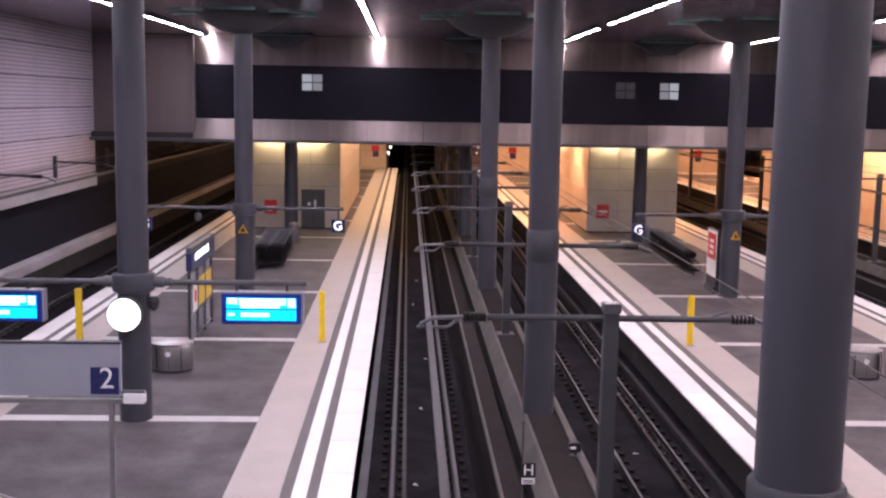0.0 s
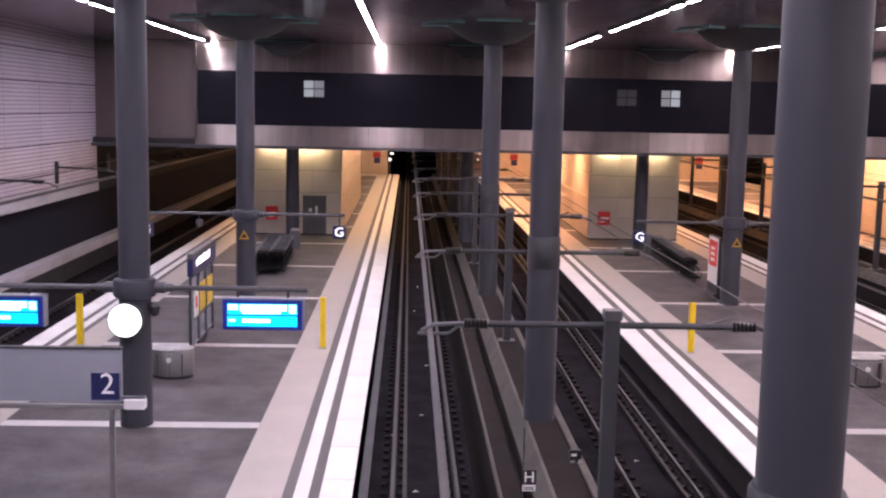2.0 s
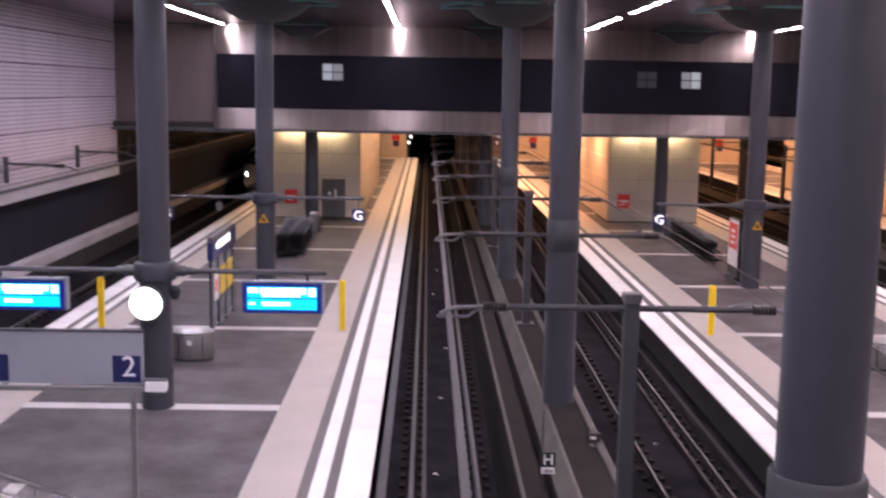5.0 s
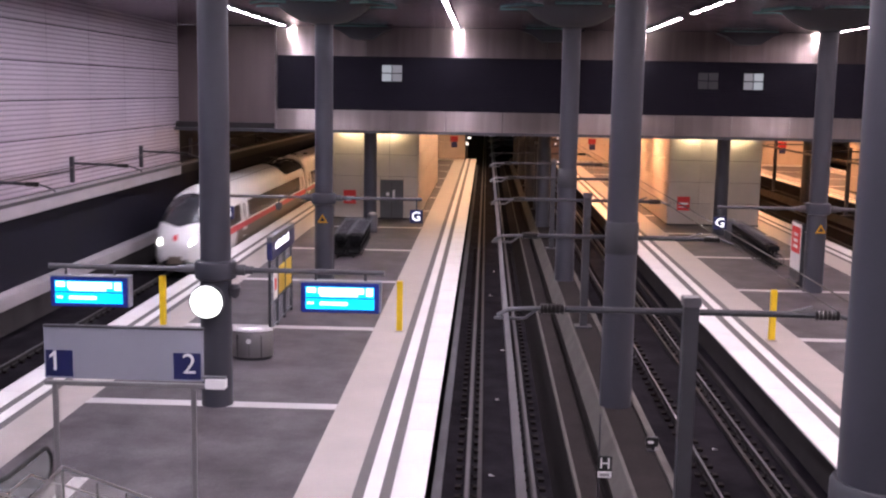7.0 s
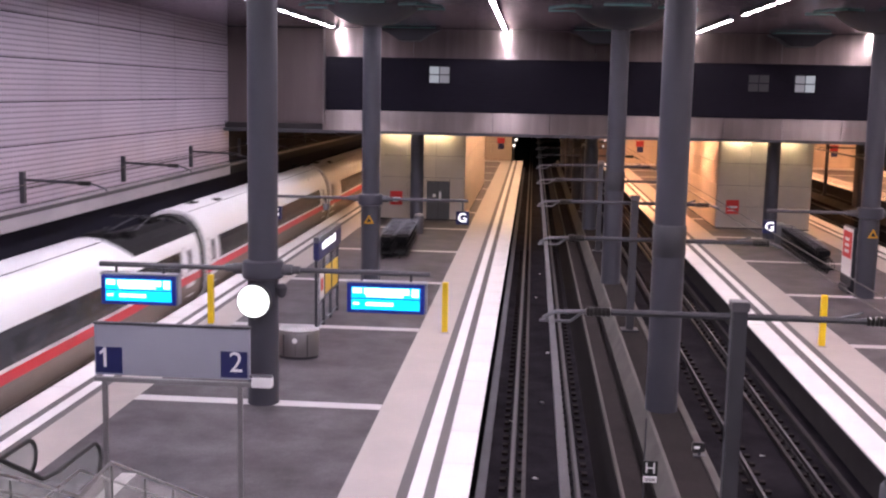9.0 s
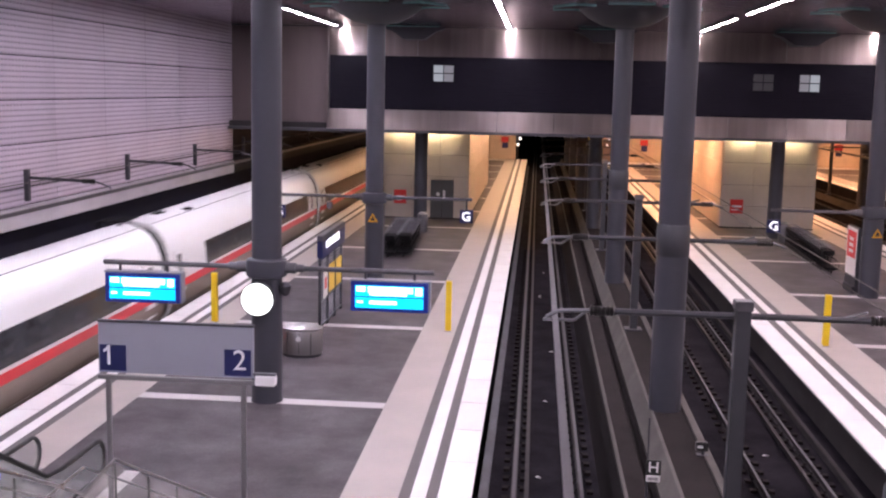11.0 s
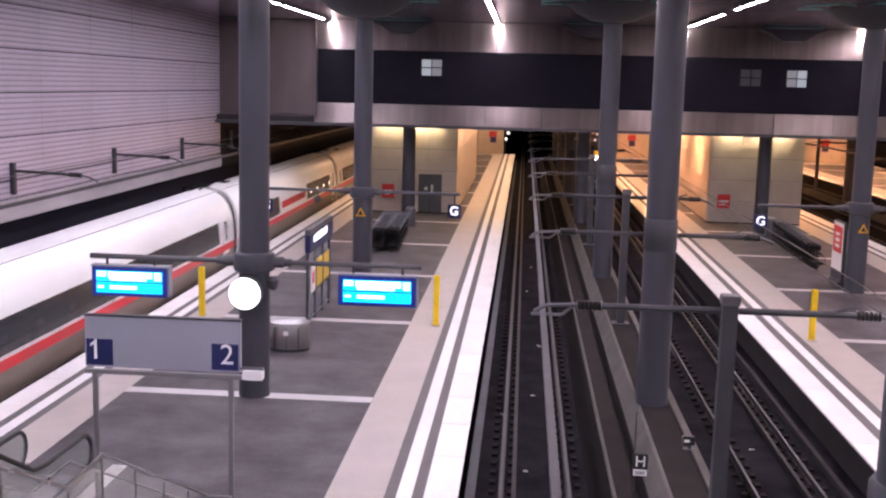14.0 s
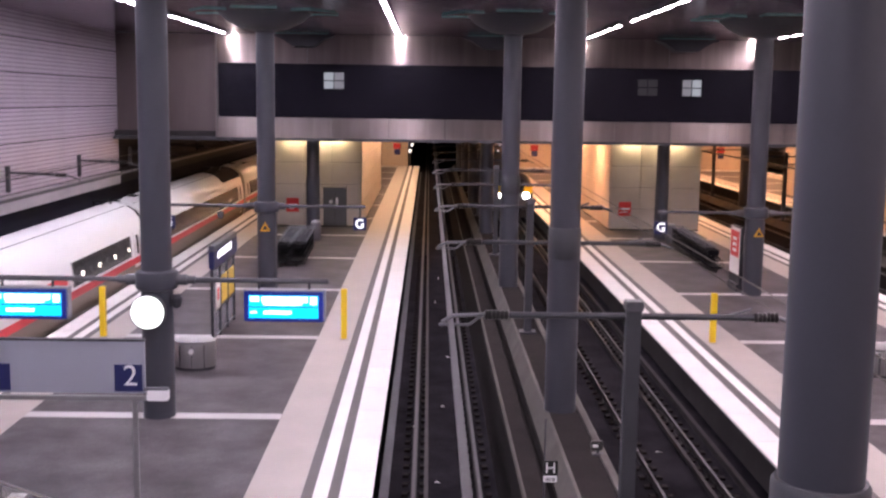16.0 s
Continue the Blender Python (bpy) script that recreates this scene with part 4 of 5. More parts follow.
# nested luggage trolleys
def trolley(at):
    b = thing("luggage_trolley", "black wire luggage trolley nested in a row", "luggage trolley", "luggage trolley rows", at=at)
    part("deck", blk(-0.30, 0.0, 0.20, 0.30, 1.0, 0.26, 0.015), M["mesh_black"], b)
    bm = bmesh.new()
    for i in range(9):
        x = -0.28 + 0.07 * i
        rod(bm, (x, 0.96, 0.26), (x, 1.10, 0.98), 0.012, 4)
    for z in (0.4, 0.55, 0.7, 0.85):
        rod(bm, (-0.3, 0.96 + (z - 0.26) * 0.19, z), (0.3, 0.96 + (z - 0.26) * 0.19, z), 0.012, 4)
    part("back_grille", bm, M["mesh_black"], b)
    part("basket", blk(-0.27, 0.70, 0.74, 0.27, 1.05, 0.98, 0.03), M["mesh_black"], b)
    for s in (-1, 1):
        part("side_rail", pipe([(s * 0.30, 0.0, 0.26), (s * 0.31, 0.15, 0.50), (s * 0.31, 0.95, 0.62)], 0.018), M["mesh_black"], b)
        part("wheel", pipe([(s * 0.27, 0.9, 0.10), (s * 0.31, 0.9, 0.10)], 0.10, 14), M["rubber"], b)
    part("wheel", pipe([(-0.02, 0.1, 0.09), (0.02, 0.1, 0.09)], 0.09, 14), M["rubber"], b)
    part("push_bar", pipe([(-0.33, 1.12, 0.98), (-0.33, 1.2, 1.08), (0.33, 1.2, 1.08), (0.33, 1.12, 0.98)], 0.02), M["galvanised"], b, "pale push bar")
    return b


first = trolley(pose(-6.95, 51.2, 0))
for k in range(1, 13):
    copy_thing(first, pose(-6.95 - 0.02 * k, 51.2 + 0.55 * k, 0))
for k in range(12):
    copy_thing(first, pose(-6.22 - 0.02 * k, 51.5 + 0.55 * k, 0))
for k in range(17):
    copy_thing(first, pose(13.75 + 0.02 * k, 51.0 + 0.55 * k, 0))
for bx, by in ((-6.3, 61.2), (13.9, 61.8)):
    c = thing("small_bin", "slim grey waste bin beside a bench row", "waste bin", "slim bins", at=pose(bx, by, 0))
    part("drum", turned([(0.26, 0.0), (0.28, 0.05), (0.30, 0.95), (0.27, 1.02)], 24), M["galvanised"], c, smooth=True)
    part("lid", turned([(0.28, 1.02), (0.2, 1.12), (0.05, 1.15)], 24), M["stainless"], c, smooth=True)

# poster stand beside the column on the second platform
ad = thing("poster_stand", "slim poster stand with a red and white sheet", "poster stand", at=pose(13.36, 45.75, 0))
part("frame", blk(-0.07, 0, 0.3, 0.07, 1.55, 2.75, 0.02), M["steel_paint"], ad)
part("foot", blk(-0.15, 0.1, 0, 0.15, 1.45, 0.3, 0.02), M["dark_steel"], ad)
sh = part("sheet", blk(-0.085, 0.06, 0.72, -0.071, 1.49, 2.7), M["poster_white"], ad)
part("red_field", blk(-0.093, 0.16, 1.45, -0.086, 1.40, 2.55), M["red"], sh)
for z0 in (1.65, 1.9, 2.15):
    part("text_bar", blk(-0.098, 0.5, z0, -0.094, 1.1, z0 + 0.14), M["poster_white"], sh)

# platform number board on two posts at the stair foot
nb = thing("platform_number_board", "pale grey board with platform numbers 1 and 2 on posts", "sign board", at=pose(-8.12, 19.5, 0))
for px in (0.16, 2.78):
    part("post", blk(px - 0.045, 0.02, 0, px + 0.045, 0.11, 2.5, 0.012), M["post_grey"], nb)
part("panel", blk(0, 0, 2.58, 2.98, 0.09, 3.55, 0.008), M["sign_grey"], nb)
part("top_trim", blk(-0.01, -0.01, 3.55, 2.99, 0.10, 3.59), M["dark_steel"], nb)
part("cross_bar", blk(-0.02, 0.0, 2.44, 3.0, 0.12, 2.52, 0.01), M["post_grey"], nb)
for x0, txt, dx in ((0.03, "1", -0.08), (2.43, "2", 0.04)):
    sq = part("number_field", blk(x0, -0.008, 2.62, x0 + 0.51, -0.001, 3.12), M["navy"], nb, "dark blue square with a white number")
    letter(txt, 0.55, M["white"], sq, pose(x0 + 0.255 + dx, -0.012, 2.90, 90, 0, 0), 0.003)
    if txt == "1":
        bm = bmesh.new()
        f = [[bm.verts.new((x, y, z)) for x, z in ((0.185, 3.092), (0.185, 3.02), (0.105, 2.965), (0.105, 3.025))] for y in (-0.015, -0.009)]
        bm.faces.new(f[0])
        bm.faces.new(f[1][::-1])
        for i in range(4):
            j = (i + 1) % 4
            bm.faces.new((f[0][i], f[1][i], f[1][j], f[0][j]))
        bmesh.ops.recalc_face_normals(bm, faces=bm.faces)
        part("number_flag", bm, M["white"], sq)
part("lamp_box", blk(3.02, -0.05, 2.45, 3.4, 0.15, 2.64, 0.015), M["white"], nb, "small white lamp box")
part("bracket", blk(2.95, 0.0, 2.64, 3.4, 0.1, 2.68), M["galvanised"], nb)

# stop board and dwarf signal between the tracks
hb = thing("stop_board", "black stop board with a white letter H on a rod", "sign", at=pose(2.62, 21.9, 0))
part("panel", blk(-0.15, -0.02, 0.24, 0.15, 0.02, 0.56, 0.006), M["black"], hb)
letter("H", 0.32, M["white"], hb, pose(0, -0.026, 0.40, 90, 0, 0), 0.003)
part("plate", blk(-0.14, -0.02, 0.10, 0.14, 0.02, 0.225, 0.004), M["white"], hb)
for z0 in (0.135, 0.17):
    part("text_bar", blk(-0.1, -0.025, z0, 0.1, -0.021, z0 + 0.018), M["dark_steel"], hb)
part("rod", pipe([(-0.12, 0.04, -0.72), (-0.12, 0.04, 1.45)], 0.016), M["dark_steel"], hb)
dw = thing("dwarf_signal", "small black dwarf signal beside the track", "signal", at=pose(3.80, 23.3, 0.25))
part("head", blk(-0.13, -0.06, 0.10, 0.13, 0.06, 0.30, 0.015), M["black"], dw)
part("marking", blk(-0.10, -0.066, 0.17, 0.02, -0.061, 0.23), M["white"], dw)
part("stem", pipe([(0.03, 0, 0), (0.03, 0, 0.1)], 0.04), M["dark_steel"], dw)
part("foot", blk(-0.1, -0.1, 0.0, 0.16, 0.1, 0.02), M["dark_steel"], dw)


# ------------------------------------------------------------------ stair and escalator down to the first platform
st = thing("staircase", "concrete staircase with glass balustrade and steel handrail", "staircase")
FLIGHTS = ((17.9, 0.0, 12.4, 2.55), (11.4, 2.55, 2.9, 6.35))
sb = bmesh.new()
for ya, za, yb, zb in FLIGHTS:
    n = round((zb - za) / 0.17)
    for i in range(n):
        y1 = ya - i * (ya - yb) / n
        z1 = za + (i + 1) * (zb - za) / n
        cube(sb, -7.9, yb, z1 - (zb - za) / n - 0.002, -5.05, y1, z1)
cube(sb, -7.9, 11.4, 2.3, -5.05, 12.4, 2.549)
part("steps", sb, M["concrete"], st)
RAIL = [(-5, 18.3, 0.62), (-5, 16.93, 1.17), (-5, 12.43, 3.45), (-5, 11.43, 3.40), (-5, 9.88, 4.19), (-5, 3.2, 7.4)]
part("handrail", pipe(RAIL, 0.019), M["bright_steel"], st, "brushed steel handrail", smooth=True)
part("inner_handrail", pipe([(-5.25, 17.3, 0.84), (-5.25, 12.09, 3.46), (-5.25, 11.07, 3.47), (-5.25, 9.5, 4.25), (-5.25, 3.2, 7.3)], 0.015), M["bright_steel"], st, smooth=True)
for (xa, ya, za), (xb, yb, zb) in zip(RAIL, RAIL[1:]):
    n = max(1, round(abs(yb - ya) / 1.25))
    for i in range(n):
        f0, f1 = i / n, (i + 1) / n
        y0, y1 = ya + (yb - ya) * f0 - 0.01, ya + (yb - ya) * f1 + 0.01
        z0, z1 = za + (zb - za) * f0, za + (zb - za) * f1
        bm = bmesh.new()
        v = [bm.verts.new((xx, yy, zz)) for xx in (-5.008, -4.992) for yy, zz in ((y0, z0 - 0.07), (y1, z1 - 0.07), (y1, z1 - 0.95), (y0, max(0.02, z0 - 0.95)))]
        for f in ((0, 1, 2, 3), (7, 6, 5, 4), (0, 4, 5, 1), (1, 5, 6, 2), (2, 6, 7, 3), (3, 7, 4, 0)):
            bm.faces.new([v[j] for j in f])
        part("glass_panel", bm, M["glass"], st)
        part("glass_joint", blk(-5.013, y0 + 0.006, max(0.02, z0 - 0.95), -4.987, y0 + 0.014, z0 - 0.05), M["glass_edge"], st)
es = thing("escalator", "escalator with glass sides and black handrails", "escalator")
for ex in (-9.75, -8.42):
    hr = [(ex, 20.0 + 0.36 * math.cos(a), 0.66 + 0.36 * math.sin(a)) for a in [math.pi * (-0.5 + k / 10) for k in range(11)]]
    hr += [(ex, 18.4, 1.04), (ex, 17.8, 1.12), (ex, 8.4, 6.55)]
    hr = [(ex, 18.4, 0.3)] + hr
    part("handrail", pipe(hr, 0.045), M["rubber"], es, "black rubber handrail", smooth=True)
    bm = bmesh.new()
    pts = [(20.34, 0.66), (20.2, 0.92), (19.95, 1.0), (18.4, 1.0), (17.8, 1.08), (8.4, 6.5), (8.4, 5.9), (17.6, 0.4), (18.4, 0.30), (20.2, 0.30)]
    for sx in (-0.01, 0.01):
        bm.faces.new([bm.verts.new((ex + sx, y, z)) for y, z in (pts if sx > 0 else pts[::-1])])
    part("glass_side", bm, M["smoked"], es)
    bm = bmesh.new()
    pts = [(20.35, 0.0), (20.35, 0.3), (18.4, 0.3), (17.6, 0.4), (8.4, 5.9), (8.4, 5.0), (17.5, 0.0)]
    ra = [bm.verts.new((ex - 0.07, y, z)) for y, z in pts]
    rb = [bm.verts.new((ex + 0.07, y, z)) for y, z in pts]
    bm.faces.new(ra)
    bm.faces.new(rb[::-1])
    for i in range(len(pts)):
        j = (i + 1) % len(pts)
        bm.faces.new((ra[i], rb[i], rb[j], ra[j]))
    part("skirting", bm, M["stainless"], es)
tr = bmesh.new()
for i in range(28):
    y = 17.6 - i * 0.33
    cube(tr, -9.66, y - 0.36, i * 0.19 - 0.01, -8.5, y, i * 0.19 + 0.18)
part("treads", tr, M["dark_steel"], es)
part("landing_plate", blk(-9.66, 17.6, 0.0, -8.5, 20.5, 0.02), M["stainless"], es)
part("indicator", blk(-8.52, 16.1, 1.6, -8.48, 16.3, 1.7), M["blue_lamp"], es)

# scraps of paper on the track slab
rng = random.Random(5)
scraps = bmesh.new()
for tx, ty in ((0.35, 47.5), (0.5, 31.0), (0.30, 24.6), (0.75, 37.2), (0.2, 21.3), (6.0, 27.0), (6.4, 33.5), (0.55, 54.0), (-0.35, 29.0)):
    a = rng.uniform(0, 3)
    c, d = 0.06 * math.cos(a), 0.06 * math.sin(a)
    v = [scraps.verts.new((tx + u * c - w * d, ty + u * d + w * c, BED_Z + h)) for u, w, h in ((-1, -0.6, 0.01), (1, -0.6, 0.03), (1.1, 0.6, 0.012), (-1, 0.6, 0.05))]
    lo = [scraps.verts.new(q.co - Vector((0, 0, 0.008))) for q in v]
    scraps.faces.new(v)
    scraps.faces.new(lo[::-1])
    for i in range(4):
        j = (i + 1) % 4
        scraps.faces.new((v[i], lo[i], lo[j], v[j]))
solid("litter", scraps, M["poster_white"], "pale paper scraps lying on the track slab", "litter", kind="stuff")

# thin service pipes up two platform columns
for (gx, gy) in ((-6.27, 45.2), (13.27, 45.2)):
    solid("service_pipe", pipe([(gx, gy - 0.08, 0.0), (gx, gy - 0.08, 3.2)], 0.022), M["galvanised"], "thin pale service pipe beside a column", "pipe", "service pipes")


# ------------------------------------------------------------------ trains
CAR, LEAD = 26.7, 28.6
# half section of the coach: half width, height above the rail
ROOF = 3.90
SECTION = ((1.20, 0.40), (1.36, 0.66), (1.425, 1.15), (1.43, 1.55), (1.425, 1.95), (1.39, 2.47), (1.32, 2.84), (1.18, 3.24), (0.93, 3.58), (0.58, 3.80), (0.25, 3.88), (0.0, ROOF))


def side_x(h):
    for (xa, za), (xb, zb) in zip(SECTION, SECTION[1:]):
        if za <= h <= zb:
            return xa + (xb - xa) * (h - za) / (zb - za)
    return 1.2


def shell(rings):
    bm = bmesh.new()
    rows = [[bm.verts.new(p) for p in r] for r in rings]
    for a, b in zip(rows, rows[1:]):
        for k in range(len(a) - 1):
            bm.faces.new((a[k], a[k + 1], b[k + 1], b[k]))
    return bm, rows


def ring(y, sw=1.0, top=ROOF, low=0.40, lift=0.0):
    pts = []
    full = [(x, z) for x, z in SECTION] + [(-x, z) for x, z in SECTION[-2::-1]]
    for x, z in full:
        f = (z - 0.40) / (ROOF - 0.40)
        up = lift * max(0.0, (z - 2.65) / 1.25)
        pts.append((x * sw, y, RAIL_Z + low + f * (top - low) + up))
    return pts


def strip_on_side(s, y0, y1, h0, h1, out=0.006, n=3):
    """A thin band lying on the coach side between two heights."""
    bm = bmesh.new()
    rows = []
    for i in range(n + 1):
        h = h0 + (h1 - h0) * i / n
        x = side_x(h)
        rows.append([bm.verts.new((s * (x + o), y, RAIL_Z + h)) for o in (out, -0.02) for y in (y0, y1)])
    for a, b in zip(rows, rows[1:]):
        bm.faces.new((a[0], a[1], b[1], b[0]))
        bm.faces.new((a[2], b[2], b[3], a[3]))
        bm.faces.new((a[0], b[0], b[2], a[2]))
        bm.faces.new((a[1], a[3], b[3], b[1]))
    bm.faces.new((rows[0][0], rows[0][2], rows[0][3], rows[0][1]))
    bm.faces.new((rows[-1][0], rows[-1][1], rows[-1][3], rows[-1][2]))
    return bm


def coach(train, y0, y1, lead, lamps, roof_gear, first_door):
    body_y0 = y0 + (6.6 if lead else 0.42)
    body_y1 = y1 - 0.42
    if lead:
        bm, rows = shell([ring(body_y0), ring(y1 - 12), ring(y1 - 7.9, lift=-0.02), ring(y1 - 7.2, lift=-0.28), ring(body_y1, lift=-0.28)])
    else:
        bm, rows = shell([ring(body_y0), ring((body_y0 + body_y1) / 2), ring(body_y1)])
    for r in ((rows[0][::-1], rows[-1]) if not lead else (rows[-1],)):
        bm.faces.new(r)
    car = part("coach", bm, M["coach_white"], train, smooth=True)
    if lead:
        prof = ((0.0, 0.42, 1.50, 0.80, 0.0), (0.2, 0.58, 1.84, 0.62, 0.0), (0.6, 0.72, 2.22, 0.52, 0.0), (1.2, 0.85, 2.68, 0.45, 0.0), (2.0, 0.93, 3.16, 0.42, 0.0), (2.9, 0.975, 3.52, 0.40, 0.0), (3.8, 0.995, 3.74, 0.40, 0.0), (4.8, 1.0, 3.86, 0.40, 0.0), (6.6, 1.0, ROOF, 0.40, 0.0))
        nb_, nr = shell([ring(y0 + q[0], *q[1:]) for q in prof])
        nb_.faces.new(nr[0][::-1])
        nose = part("nose", nb_, M["coach_white"], car, "rounded white nose", smooth=True)

        def at(y, f):
            """Point of the nose surface at y from the tip; f runs round the section from one foot (0) over the top (0.5)."""
            for p, q in zip(prof, prof[1:]):
                if p[0] <= y <= q[0]:
                    k = (y - p[0]) / (q[0] - p[0])
                    a, b = ring(y0 + p[0], *p[1:]), ring(y0 + q[0], *q[1:])
                    u = f * (len(a) - 1)
                    i = min(int(u), len(a) - 2)
                    g = u - i
                    pa = Vector(a[i]).lerp(Vector(a[i + 1]), g)
                    pb = Vector(b[i]).lerp(Vector(b[i + 1]), g)
                    return pa.lerp(pb, k)

        def patch(ya, yb, fa, fb, ny, nf, out):
            g = bmesh.new()
            grid = []
            for i in range(ny + 1):
                row = []
                for j in range(nf + 1):
                    v = j / nf
                    y = ya(v) + (yb(v) - ya(v)) * i / ny
                    p = at(y, fa + (fb - fa) * v)
                    c = Vector((0, p.y + 1.2, RAIL_Z + 1.4))
                    row.append(g.verts.new(p + (p - c).normalized() * out))
                grid.append(row)
            for a, b in zip(grid, grid[1:]):
                for k in range(nf):
                    g.faces.new((a[k], a[k + 1], b[k + 1], b[k]))
            return g

        lo = lambda v: 0.66 + 1.25 * abs(2 * v - 1) ** 2
        hi = lambda v: 3.25 - 0.5 * abs(2 * v - 1) ** 2.5
        part("windscreen", patch(lo, hi, 0.27, 0.73, 12, 20, 0.012), M["coach_window"], car, "large dark curved windscreen", smooth=True)
        for s, c in ((1, 0.30), (-1, 0.70)):
            part("headlight", patch(lambda v: 0.16, lambda v: 0.42, c - 0.022, c + 0.022, 4, 4, 0.02), M["headlight"], car, "bright headlight")
            part("cab_window", patch(lambda v: 2.0 + 2.4 * (v if s > 0 else 1 - v) ** 1.6, lambda v: 6.59, 0.160 if s > 0 else 0.750, 0.250 if s > 0 else 0.840, 10, 6, 0.012), M["coach_window"], car)
            part("red_stripe", patch(lambda v: 2.2, lambda v: 6.59, 0.115 if s > 0 else 0.848, 0.152 if s > 0 else 0.885, 14, 2, 0.012), M["coach_red"], car)
        part("emblem", patch(lambda v: 0.10, lambda v: 0.30, 0.47, 0.53, 2, 3, 0.015), M["coach_red"], car, "small red emblem plate")
        part("roof_hatch", blk(-0.62, y0 + 6.0, RAIL_Z + 3.80, 0.62, y0 + 6.3, RAIL_Z + 3.93, 0.03), M["coach_roof"], car, "dark slot across the roof")
        part("coupler_flap", blk(-0.35, y0 - 0.02, RAIL_Z + 0.6, 0.35, y0 + 0.15, RAIL_Z + 1.0, 0.04), M["coach_lower"], car)
    w0, w1 = body_y0 + (0.2 if lead else 1.9), body_y1 - 2.3
    for s in (-1, 1):
        part("red_stripe", strip_on_side(s, body_y0, body_y1, 1.37, 1.66, 0.012), M["coach_red"], car)
        part("lower_panel", strip_on_side(s, body_y0, body_y1, 0.42, 1.365, 0.010, 10), M["coach_lower"], car, "beige-brown lower side")
        gap = first_door
        spans = [(body_y0 + 0.01, y0 + 7.5), (y0 + 9.4, w1)] if lead else [(w0 + 0.4, y0 + 8.8), (y0 + 16.2, w1)] if lamps else [(w0, w1)] if not gap else [(w0 + 2.2, w1)]
        if lamps:
            part("upper_stripe", strip_on_side(s, y0 + 9.4, y0 + 15.6, 1.98, 2.34), M["coach_red"], car, "red band on the windowless side")
        for a, b in spans:
            wb = part("window_band", strip_on_side(s, a, b, 1.77, 2.68, 0.010, 4), M["coach_window"], car, "dark tinted window band")
            k = a + 2.1
            while k < b - 0.5:
                part("mullion", strip_on_side(s, k, k + 0.06, 1.78, 2.67, 0.013, 2), M["dark_steel"], wb)
                k += 2.1
            if lamps and s > 0 and a > y0 + 10:
                k = a + 1.0
                while k < min(b, a + 10):
                    part("inside_lamp", strip_on_side(s, k, k + 0.22, 2.06, 2.22, 0.016, 1), M["reading_lamp"], wb)
                    k += 2.1
        for dy in (body_y1 - 1.75, y0 + 7.95 if lead else body_y0 + 0.5):
            d = part("coach_door", strip_on_side(s, dy, dy + 0.95, 0.85, 2.78, 0.012, 5), M["coach_white"], car, "plug door with a narrow window")
            part("door_window", strip_on_side(s, dy + 0.32, dy + 0.63, 1.8, 2.62, 0.018, 3), M["coach_window"], d)
            part("door_edge", strip_on_side(s, dy - 0.025, dy - 0.005, 0.85, 2.78, 0.014, 4), M["coach_lower"], d)
            part("door_edge", strip_on_side(s, dy + 0.955, dy + 0.975, 0.85, 2.78, 0.014, 4), M["coach_lower"], d)
    # bellows to the next coach
    bel, br = shell([ring(y1 + d, w, ROOF * t, 0.5) for d, w, t in ((-0.43, 0.93, 0.965), (-0.3, 0.88, 0.94), (-0.15, 0.92, 0.96), (0.0, 0.88, 0.94), (0.15, 0.92, 0.96), (0.3, 0.88, 0.94), (0.43, 0.93, 0.965))])
    part("bellows", bel, M["rubber"], car, "black rubber gangway bellows")
    part("underframe", blk(-1.15, y0 + (2.2 if lead else 0.3), RAIL_Z + 0.12, 1.15, y1 - 0.3, RAIL_Z + 0.32), M["black"], car)
    for by in (y0 + 4.2, y1 - 3.7):
        bg = bmesh.new()
        cube(bg, -1.1, by - 1.5, RAIL_Z + 0.18, 1.1, by + 1.5, RAIL_Z + 0.5)
        for wy in (-1.25, 1.25):
            for wx in (-0.78, 0.66):
                rod(bg, (wx, by + wy, RAIL_Z + 0.44), (wx + 0.12, by + wy, RAIL_Z + 0.44), 0.44, 20)
        part("bogie", bg, M["black"], car)
    seam = bmesh.new()
    for s in (-1, 1):
        cube(seam, s * 0.60 - 0.006, body_y0 + 0.2, RAIL_Z + 3.765, s * 0.60 + 0.006, y1 - 8.2 if lead else body_y1 - 0.2, RAIL_Z + 3.80)
    part("roof_seam", seam, M["coach_roof"], car)
    for gy, gx, gw, gl in ((y0 + 1.5, -0.42, 0.13, 0.7), (y0 + 2.7, 0.0, 0.16, 0.9), (y0 + 4.3, -0.45, 0.12, 0.8), (y0 + 5.0, 0.34, 0.20, 0.7)):
        if lead:
            break
        top = RAIL_Z + ROOF - 0.16 * (abs(gx) / 0.6) ** 2
        part("roof_hatch", blk(gx - gw, gy, top - 0.06, gx + gw, gy + gl, top + 0.03, 0.015), M["coach_roof"], car, "flat dark roof hatch")
    if not roof_gear:
        jg = bmesh.new()
        for sx in (-0.7, -0.35, 0.05):
            rod(jg, (sx, y1 - 0.9, RAIL_Z + 3.76), (sx, y1 - 0.9, RAIL_Z + 4.02), 0.055, 8)
            rod(jg, (sx, y1 - 0.9, RAIL_Z + 4.0), (sx + 0.15, y1 + 0.4, RAIL_Z + 4.04), 0.03, 6)
        rod(jg, (-0.75, y1 - 0.9, RAIL_Z + 4.0), (0.4, y1 - 0.6, RAIL_Z + 4.0), 0.03, 6)
        part("roof_cable", jg, M["coach_roof"], car, "dark cable bridge over the coach joint")
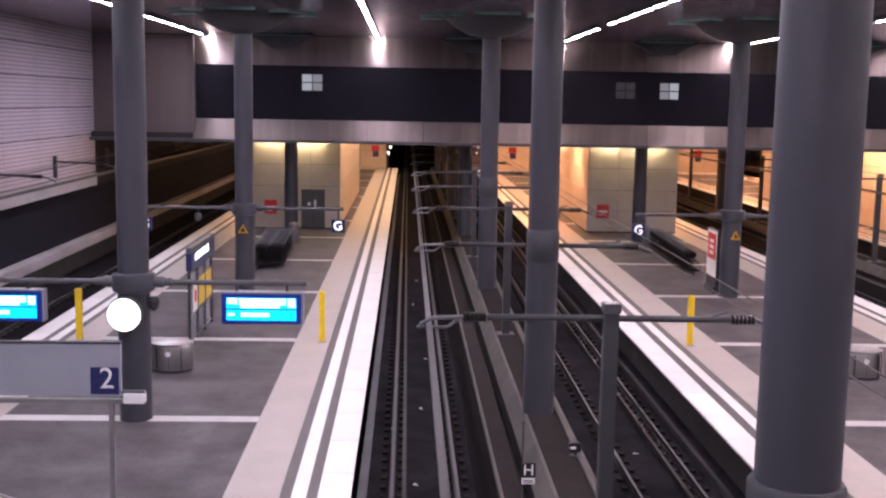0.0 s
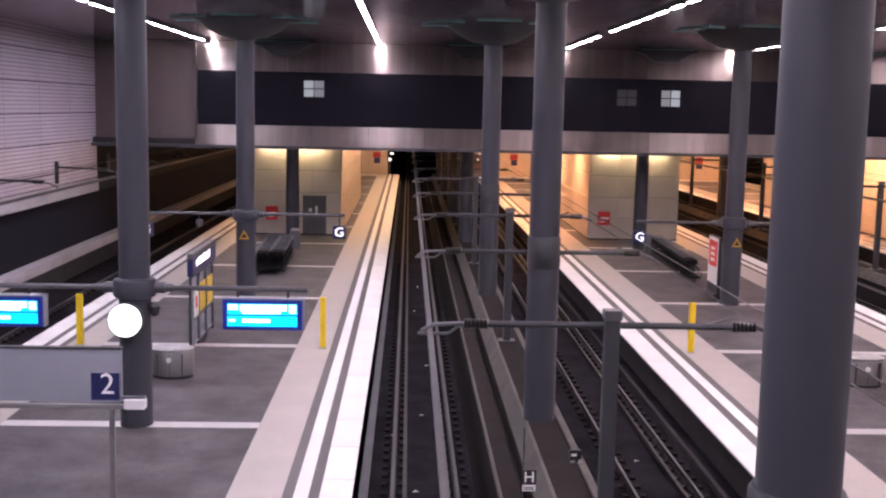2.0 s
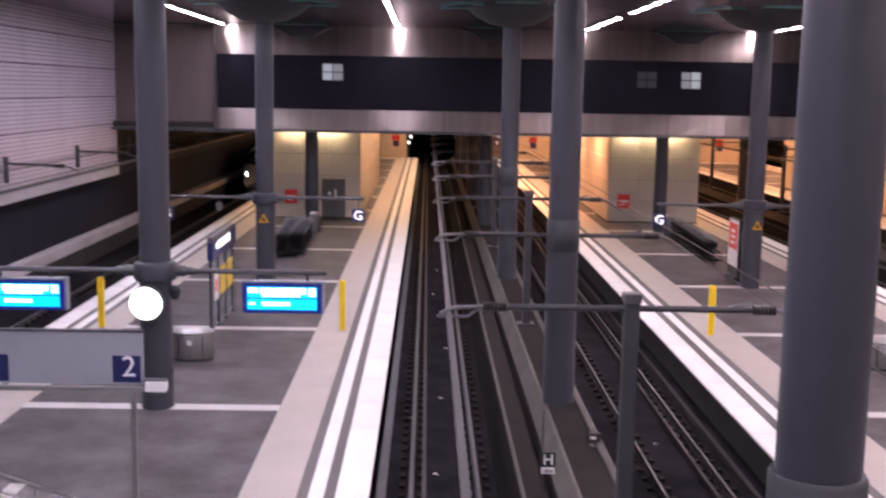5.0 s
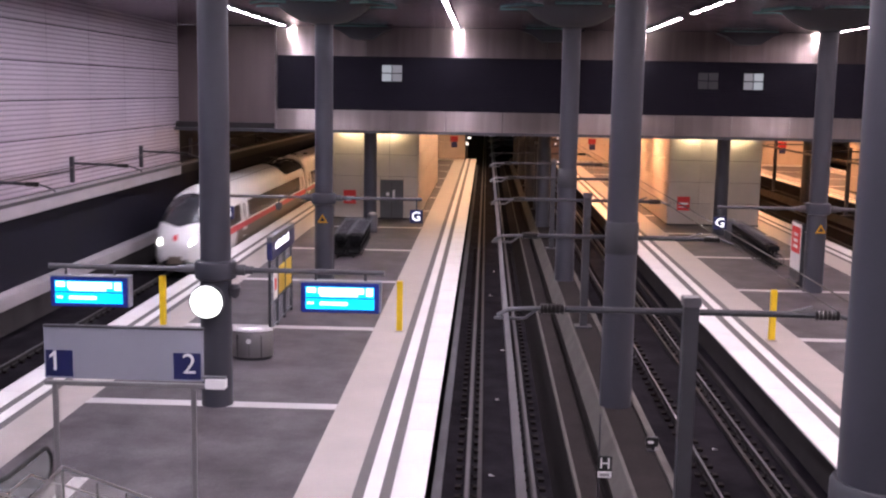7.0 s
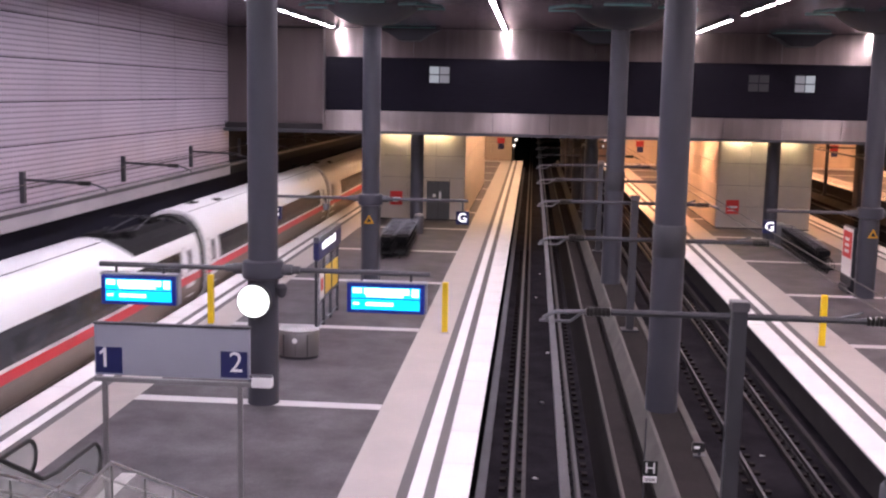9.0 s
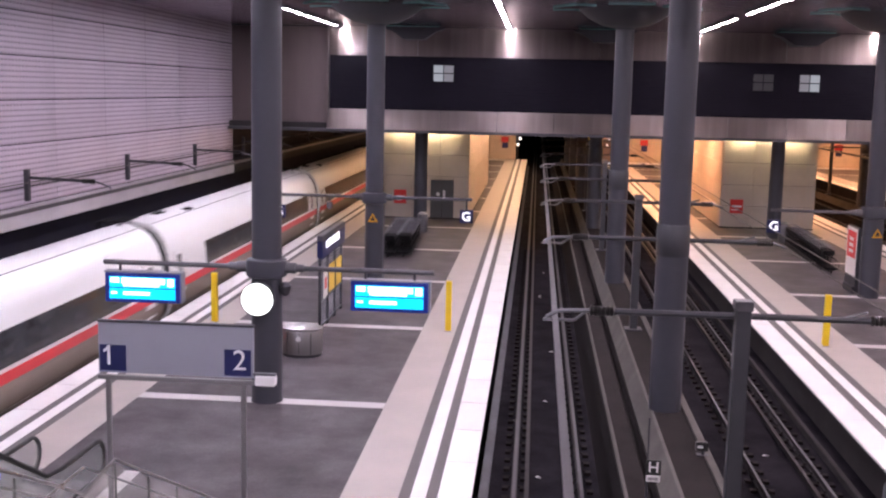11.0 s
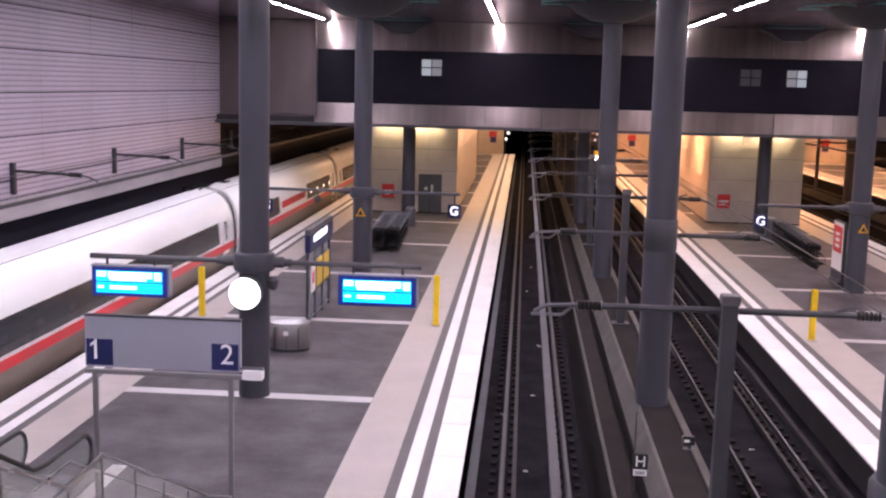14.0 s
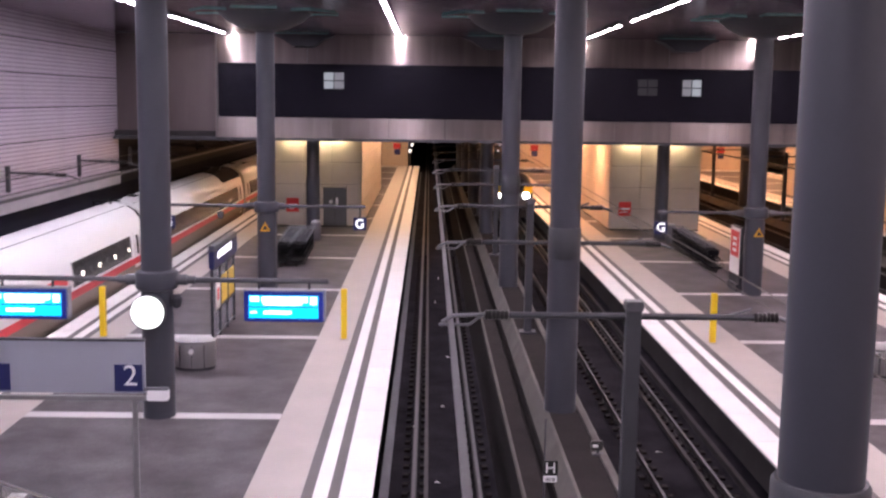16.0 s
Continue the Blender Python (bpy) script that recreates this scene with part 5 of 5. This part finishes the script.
    if roof_gear:
        wl = bmesh.new()
        rows_ = []
        for yy in (y1 - 7.18, y1 - 6.9, y1 - 0.45):
            k0 = 8 if yy < y1 - 7.0 else 7
            pts_ = ring(yy, lift=-0.28 if lead else 0.0)
            rows_.append([wl.verts.new((x * 1.0, yy, z + 0.012)) for x, _, z in [pts_[i] if k0 == 7 or 8 <= i <= 14 else (pts_[8] if i < 8 else pts_[14]) for i in range(7, 16)]])
        for a_, b_ in zip(rows_, rows_[1:]):
            for k in range(8):
                wl.faces.new((a_[k], a_[k + 1], b_[k + 1], b_[k]))
        bmesh.ops.remove_doubles(wl, verts=wl.verts[:], dist=0.001)
        part("equipment_well", wl, M["coach_roof"], car, "dark roof equipment well")
        pg = bmesh.new()
        for sx in (-0.45, 0.45):
            rod(pg, (sx, y1 - 4.8, RAIL_Z + 3.72), (sx * 0.6, y1 - 2.6, RAIL_Z + 3.98), 0.03, 6)
            rod(pg, (sx * 0.6, y1 - 2.6, RAIL_Z + 3.98), (sx, y1 - 3.9, RAIL_Z + 4.1), 0.03, 6)
            for iy in (5.2, 1.4):
                post = bmesh.new()
                rod(post, (sx, y1 - iy, RAIL_Z + 3.66), (sx, y1 - iy, RAIL_Z + 3.86), 0.07, 8)
                part("roof_insulator", post, M["dark_steel"], car)
        for ex, ey, el in ((-0.5, 6.6, 1.2), (0.1, 6.4, 0.8), (-0.1, 2.2, 1.0), (0.45, 5.8, 0.6)):
            part("roof_box", blk(ex - 0.2, y1 - ey, RAIL_Z + 3.55, ex + 0.2, y1 - ey + el, RAIL_Z + 3.80, 0.03), M["coach_roof"], car, "dark equipment box on the roof")
        rod(pg, (-0.75, y1 - 3.9, RAIL_Z + 4.12), (0.75, y1 - 3.9, RAIL_Z + 4.12), 0.03, 6)
        part("pantograph", pg, M["dark_steel"], car)
    return car


express = thing("express_train", "white high speed train with a red stripe and dark windows", "train")
y = 0.0
for i in range(7):
    ln = LEAD if i == 0 else CAR
    coach(express, y, y + ln, i == 0, i == 4, i in (0, 5), i in (2, 4))
    y += ln

# the railcar that comes in on the second track
rc = thing("regional_train", "dark railcar with yellow front and two bright headlights", "train")
bm, rows = shell([ring(0.0, 0.90, 3.35, 0.4), ring(0.25, 0.98, 3.62, 0.32), ring(0.7, 1.0, 3.67, 0.3), ring(40, 1.0), ring(80, 1.0)])
bm.faces.new(rows[0][::-1])
bm.faces.new(rows[-1])
rb = part("body", bm, M["dark_steel"], rc, smooth=True)
part("front_panel", blk(-1.2, -0.06, RAIL_Z + 1.0, 1.2, 0.02, RAIL_Z + 1.75, 0.05), M["dark_steel"], rc, "dark front apron")
for s in (-1, 1):
    part("front_pillar", blk(s * 1.0 - 0.3, -0.07, RAIL_Z + 2.12, s * 1.0 + 0.3, 0.03, RAIL_Z + 2.75, 0.03), M["coach_yellow"], rc, "yellow front corner panel")
    bm = bmesh.new()
    rod(bm, (s * 0.85, -0.16, RAIL_Z + 1.95), (s * 0.85, -0.05, RAIL_Z + 1.95), 0.24, 20)
    part("headlight", bm, M["headlight"], rc, "bright white headlight")
part("windscreen", blk(-0.68, -0.05, RAIL_Z + 2.1, 0.68, 0.03, RAIL_Z + 3.1, 0.04), M["coach_window"], rc, "dark windscreen")
part("buffer_beam", blk(-1.2, -0.1, RAIL_Z + 0.35, 1.2, 0.2, RAIL_Z + 0.95, 0.04), M["black"], rc)
bm = bmesh.new()
for by in (4, 36, 44, 76):
    for wy in (-1.1, 1.1):
        for wx in (-0.78, 0.66):
            rod(bm, (wx, by + wy, RAIL_Z + 0.44), (wx + 0.12, by + wy, RAIL_Z + 0.44), 0.44, 20)
part("wheelsets", bm, M["black"], rc)

# ------------------------------------------------------------------ panels of the side wall
for z0, z1 in ((3.85, 4.43), (4.465, 5.89), (5.925, 7.36), (7.395, 8.83), (8.865, 10.30), (10.335, CEIL_Z)):
    me = mesh_from("wall_panel", blk(-0.05, 0.0, 0.0, 0.0, 4.588, z1 - z0, 0.008), M["wall_panel"])
    for k in range(17):
        o = new("wall_panel", me)
        o.parent = wall_west
        o.matrix_basis = pose(WALL_X, 61.0 - 4.6 * (k + 1), z0)


def motions():
    # the express: where the joint behind its first coach stands along the track
    joint = ((0.0, 225.0), (2.5, 172.0), (5.0, 119.6), (6.2, 94.4), (7.5, 68.3), (8.5, 50.4), (9.0, 41.8), (10.25, 22.0), (11.5, 2.6), (12.5, -12.0), (13.5, -25.6), (14.5, -38.3), (16.0, -57.0))
    walk(express, [(t, pose(-14.27, j - LEAD, 0)) for t, j in joint])
    ahead = ((0.0, 335.0), (7.0, 222.0), (13.8, 112.0), (14.5, 101.0), (15.5, 85.8), (16.0, 78.2))
    walk(rc, [(t, pose(6.19, d, 0)) for t, d in ahead])


motions()
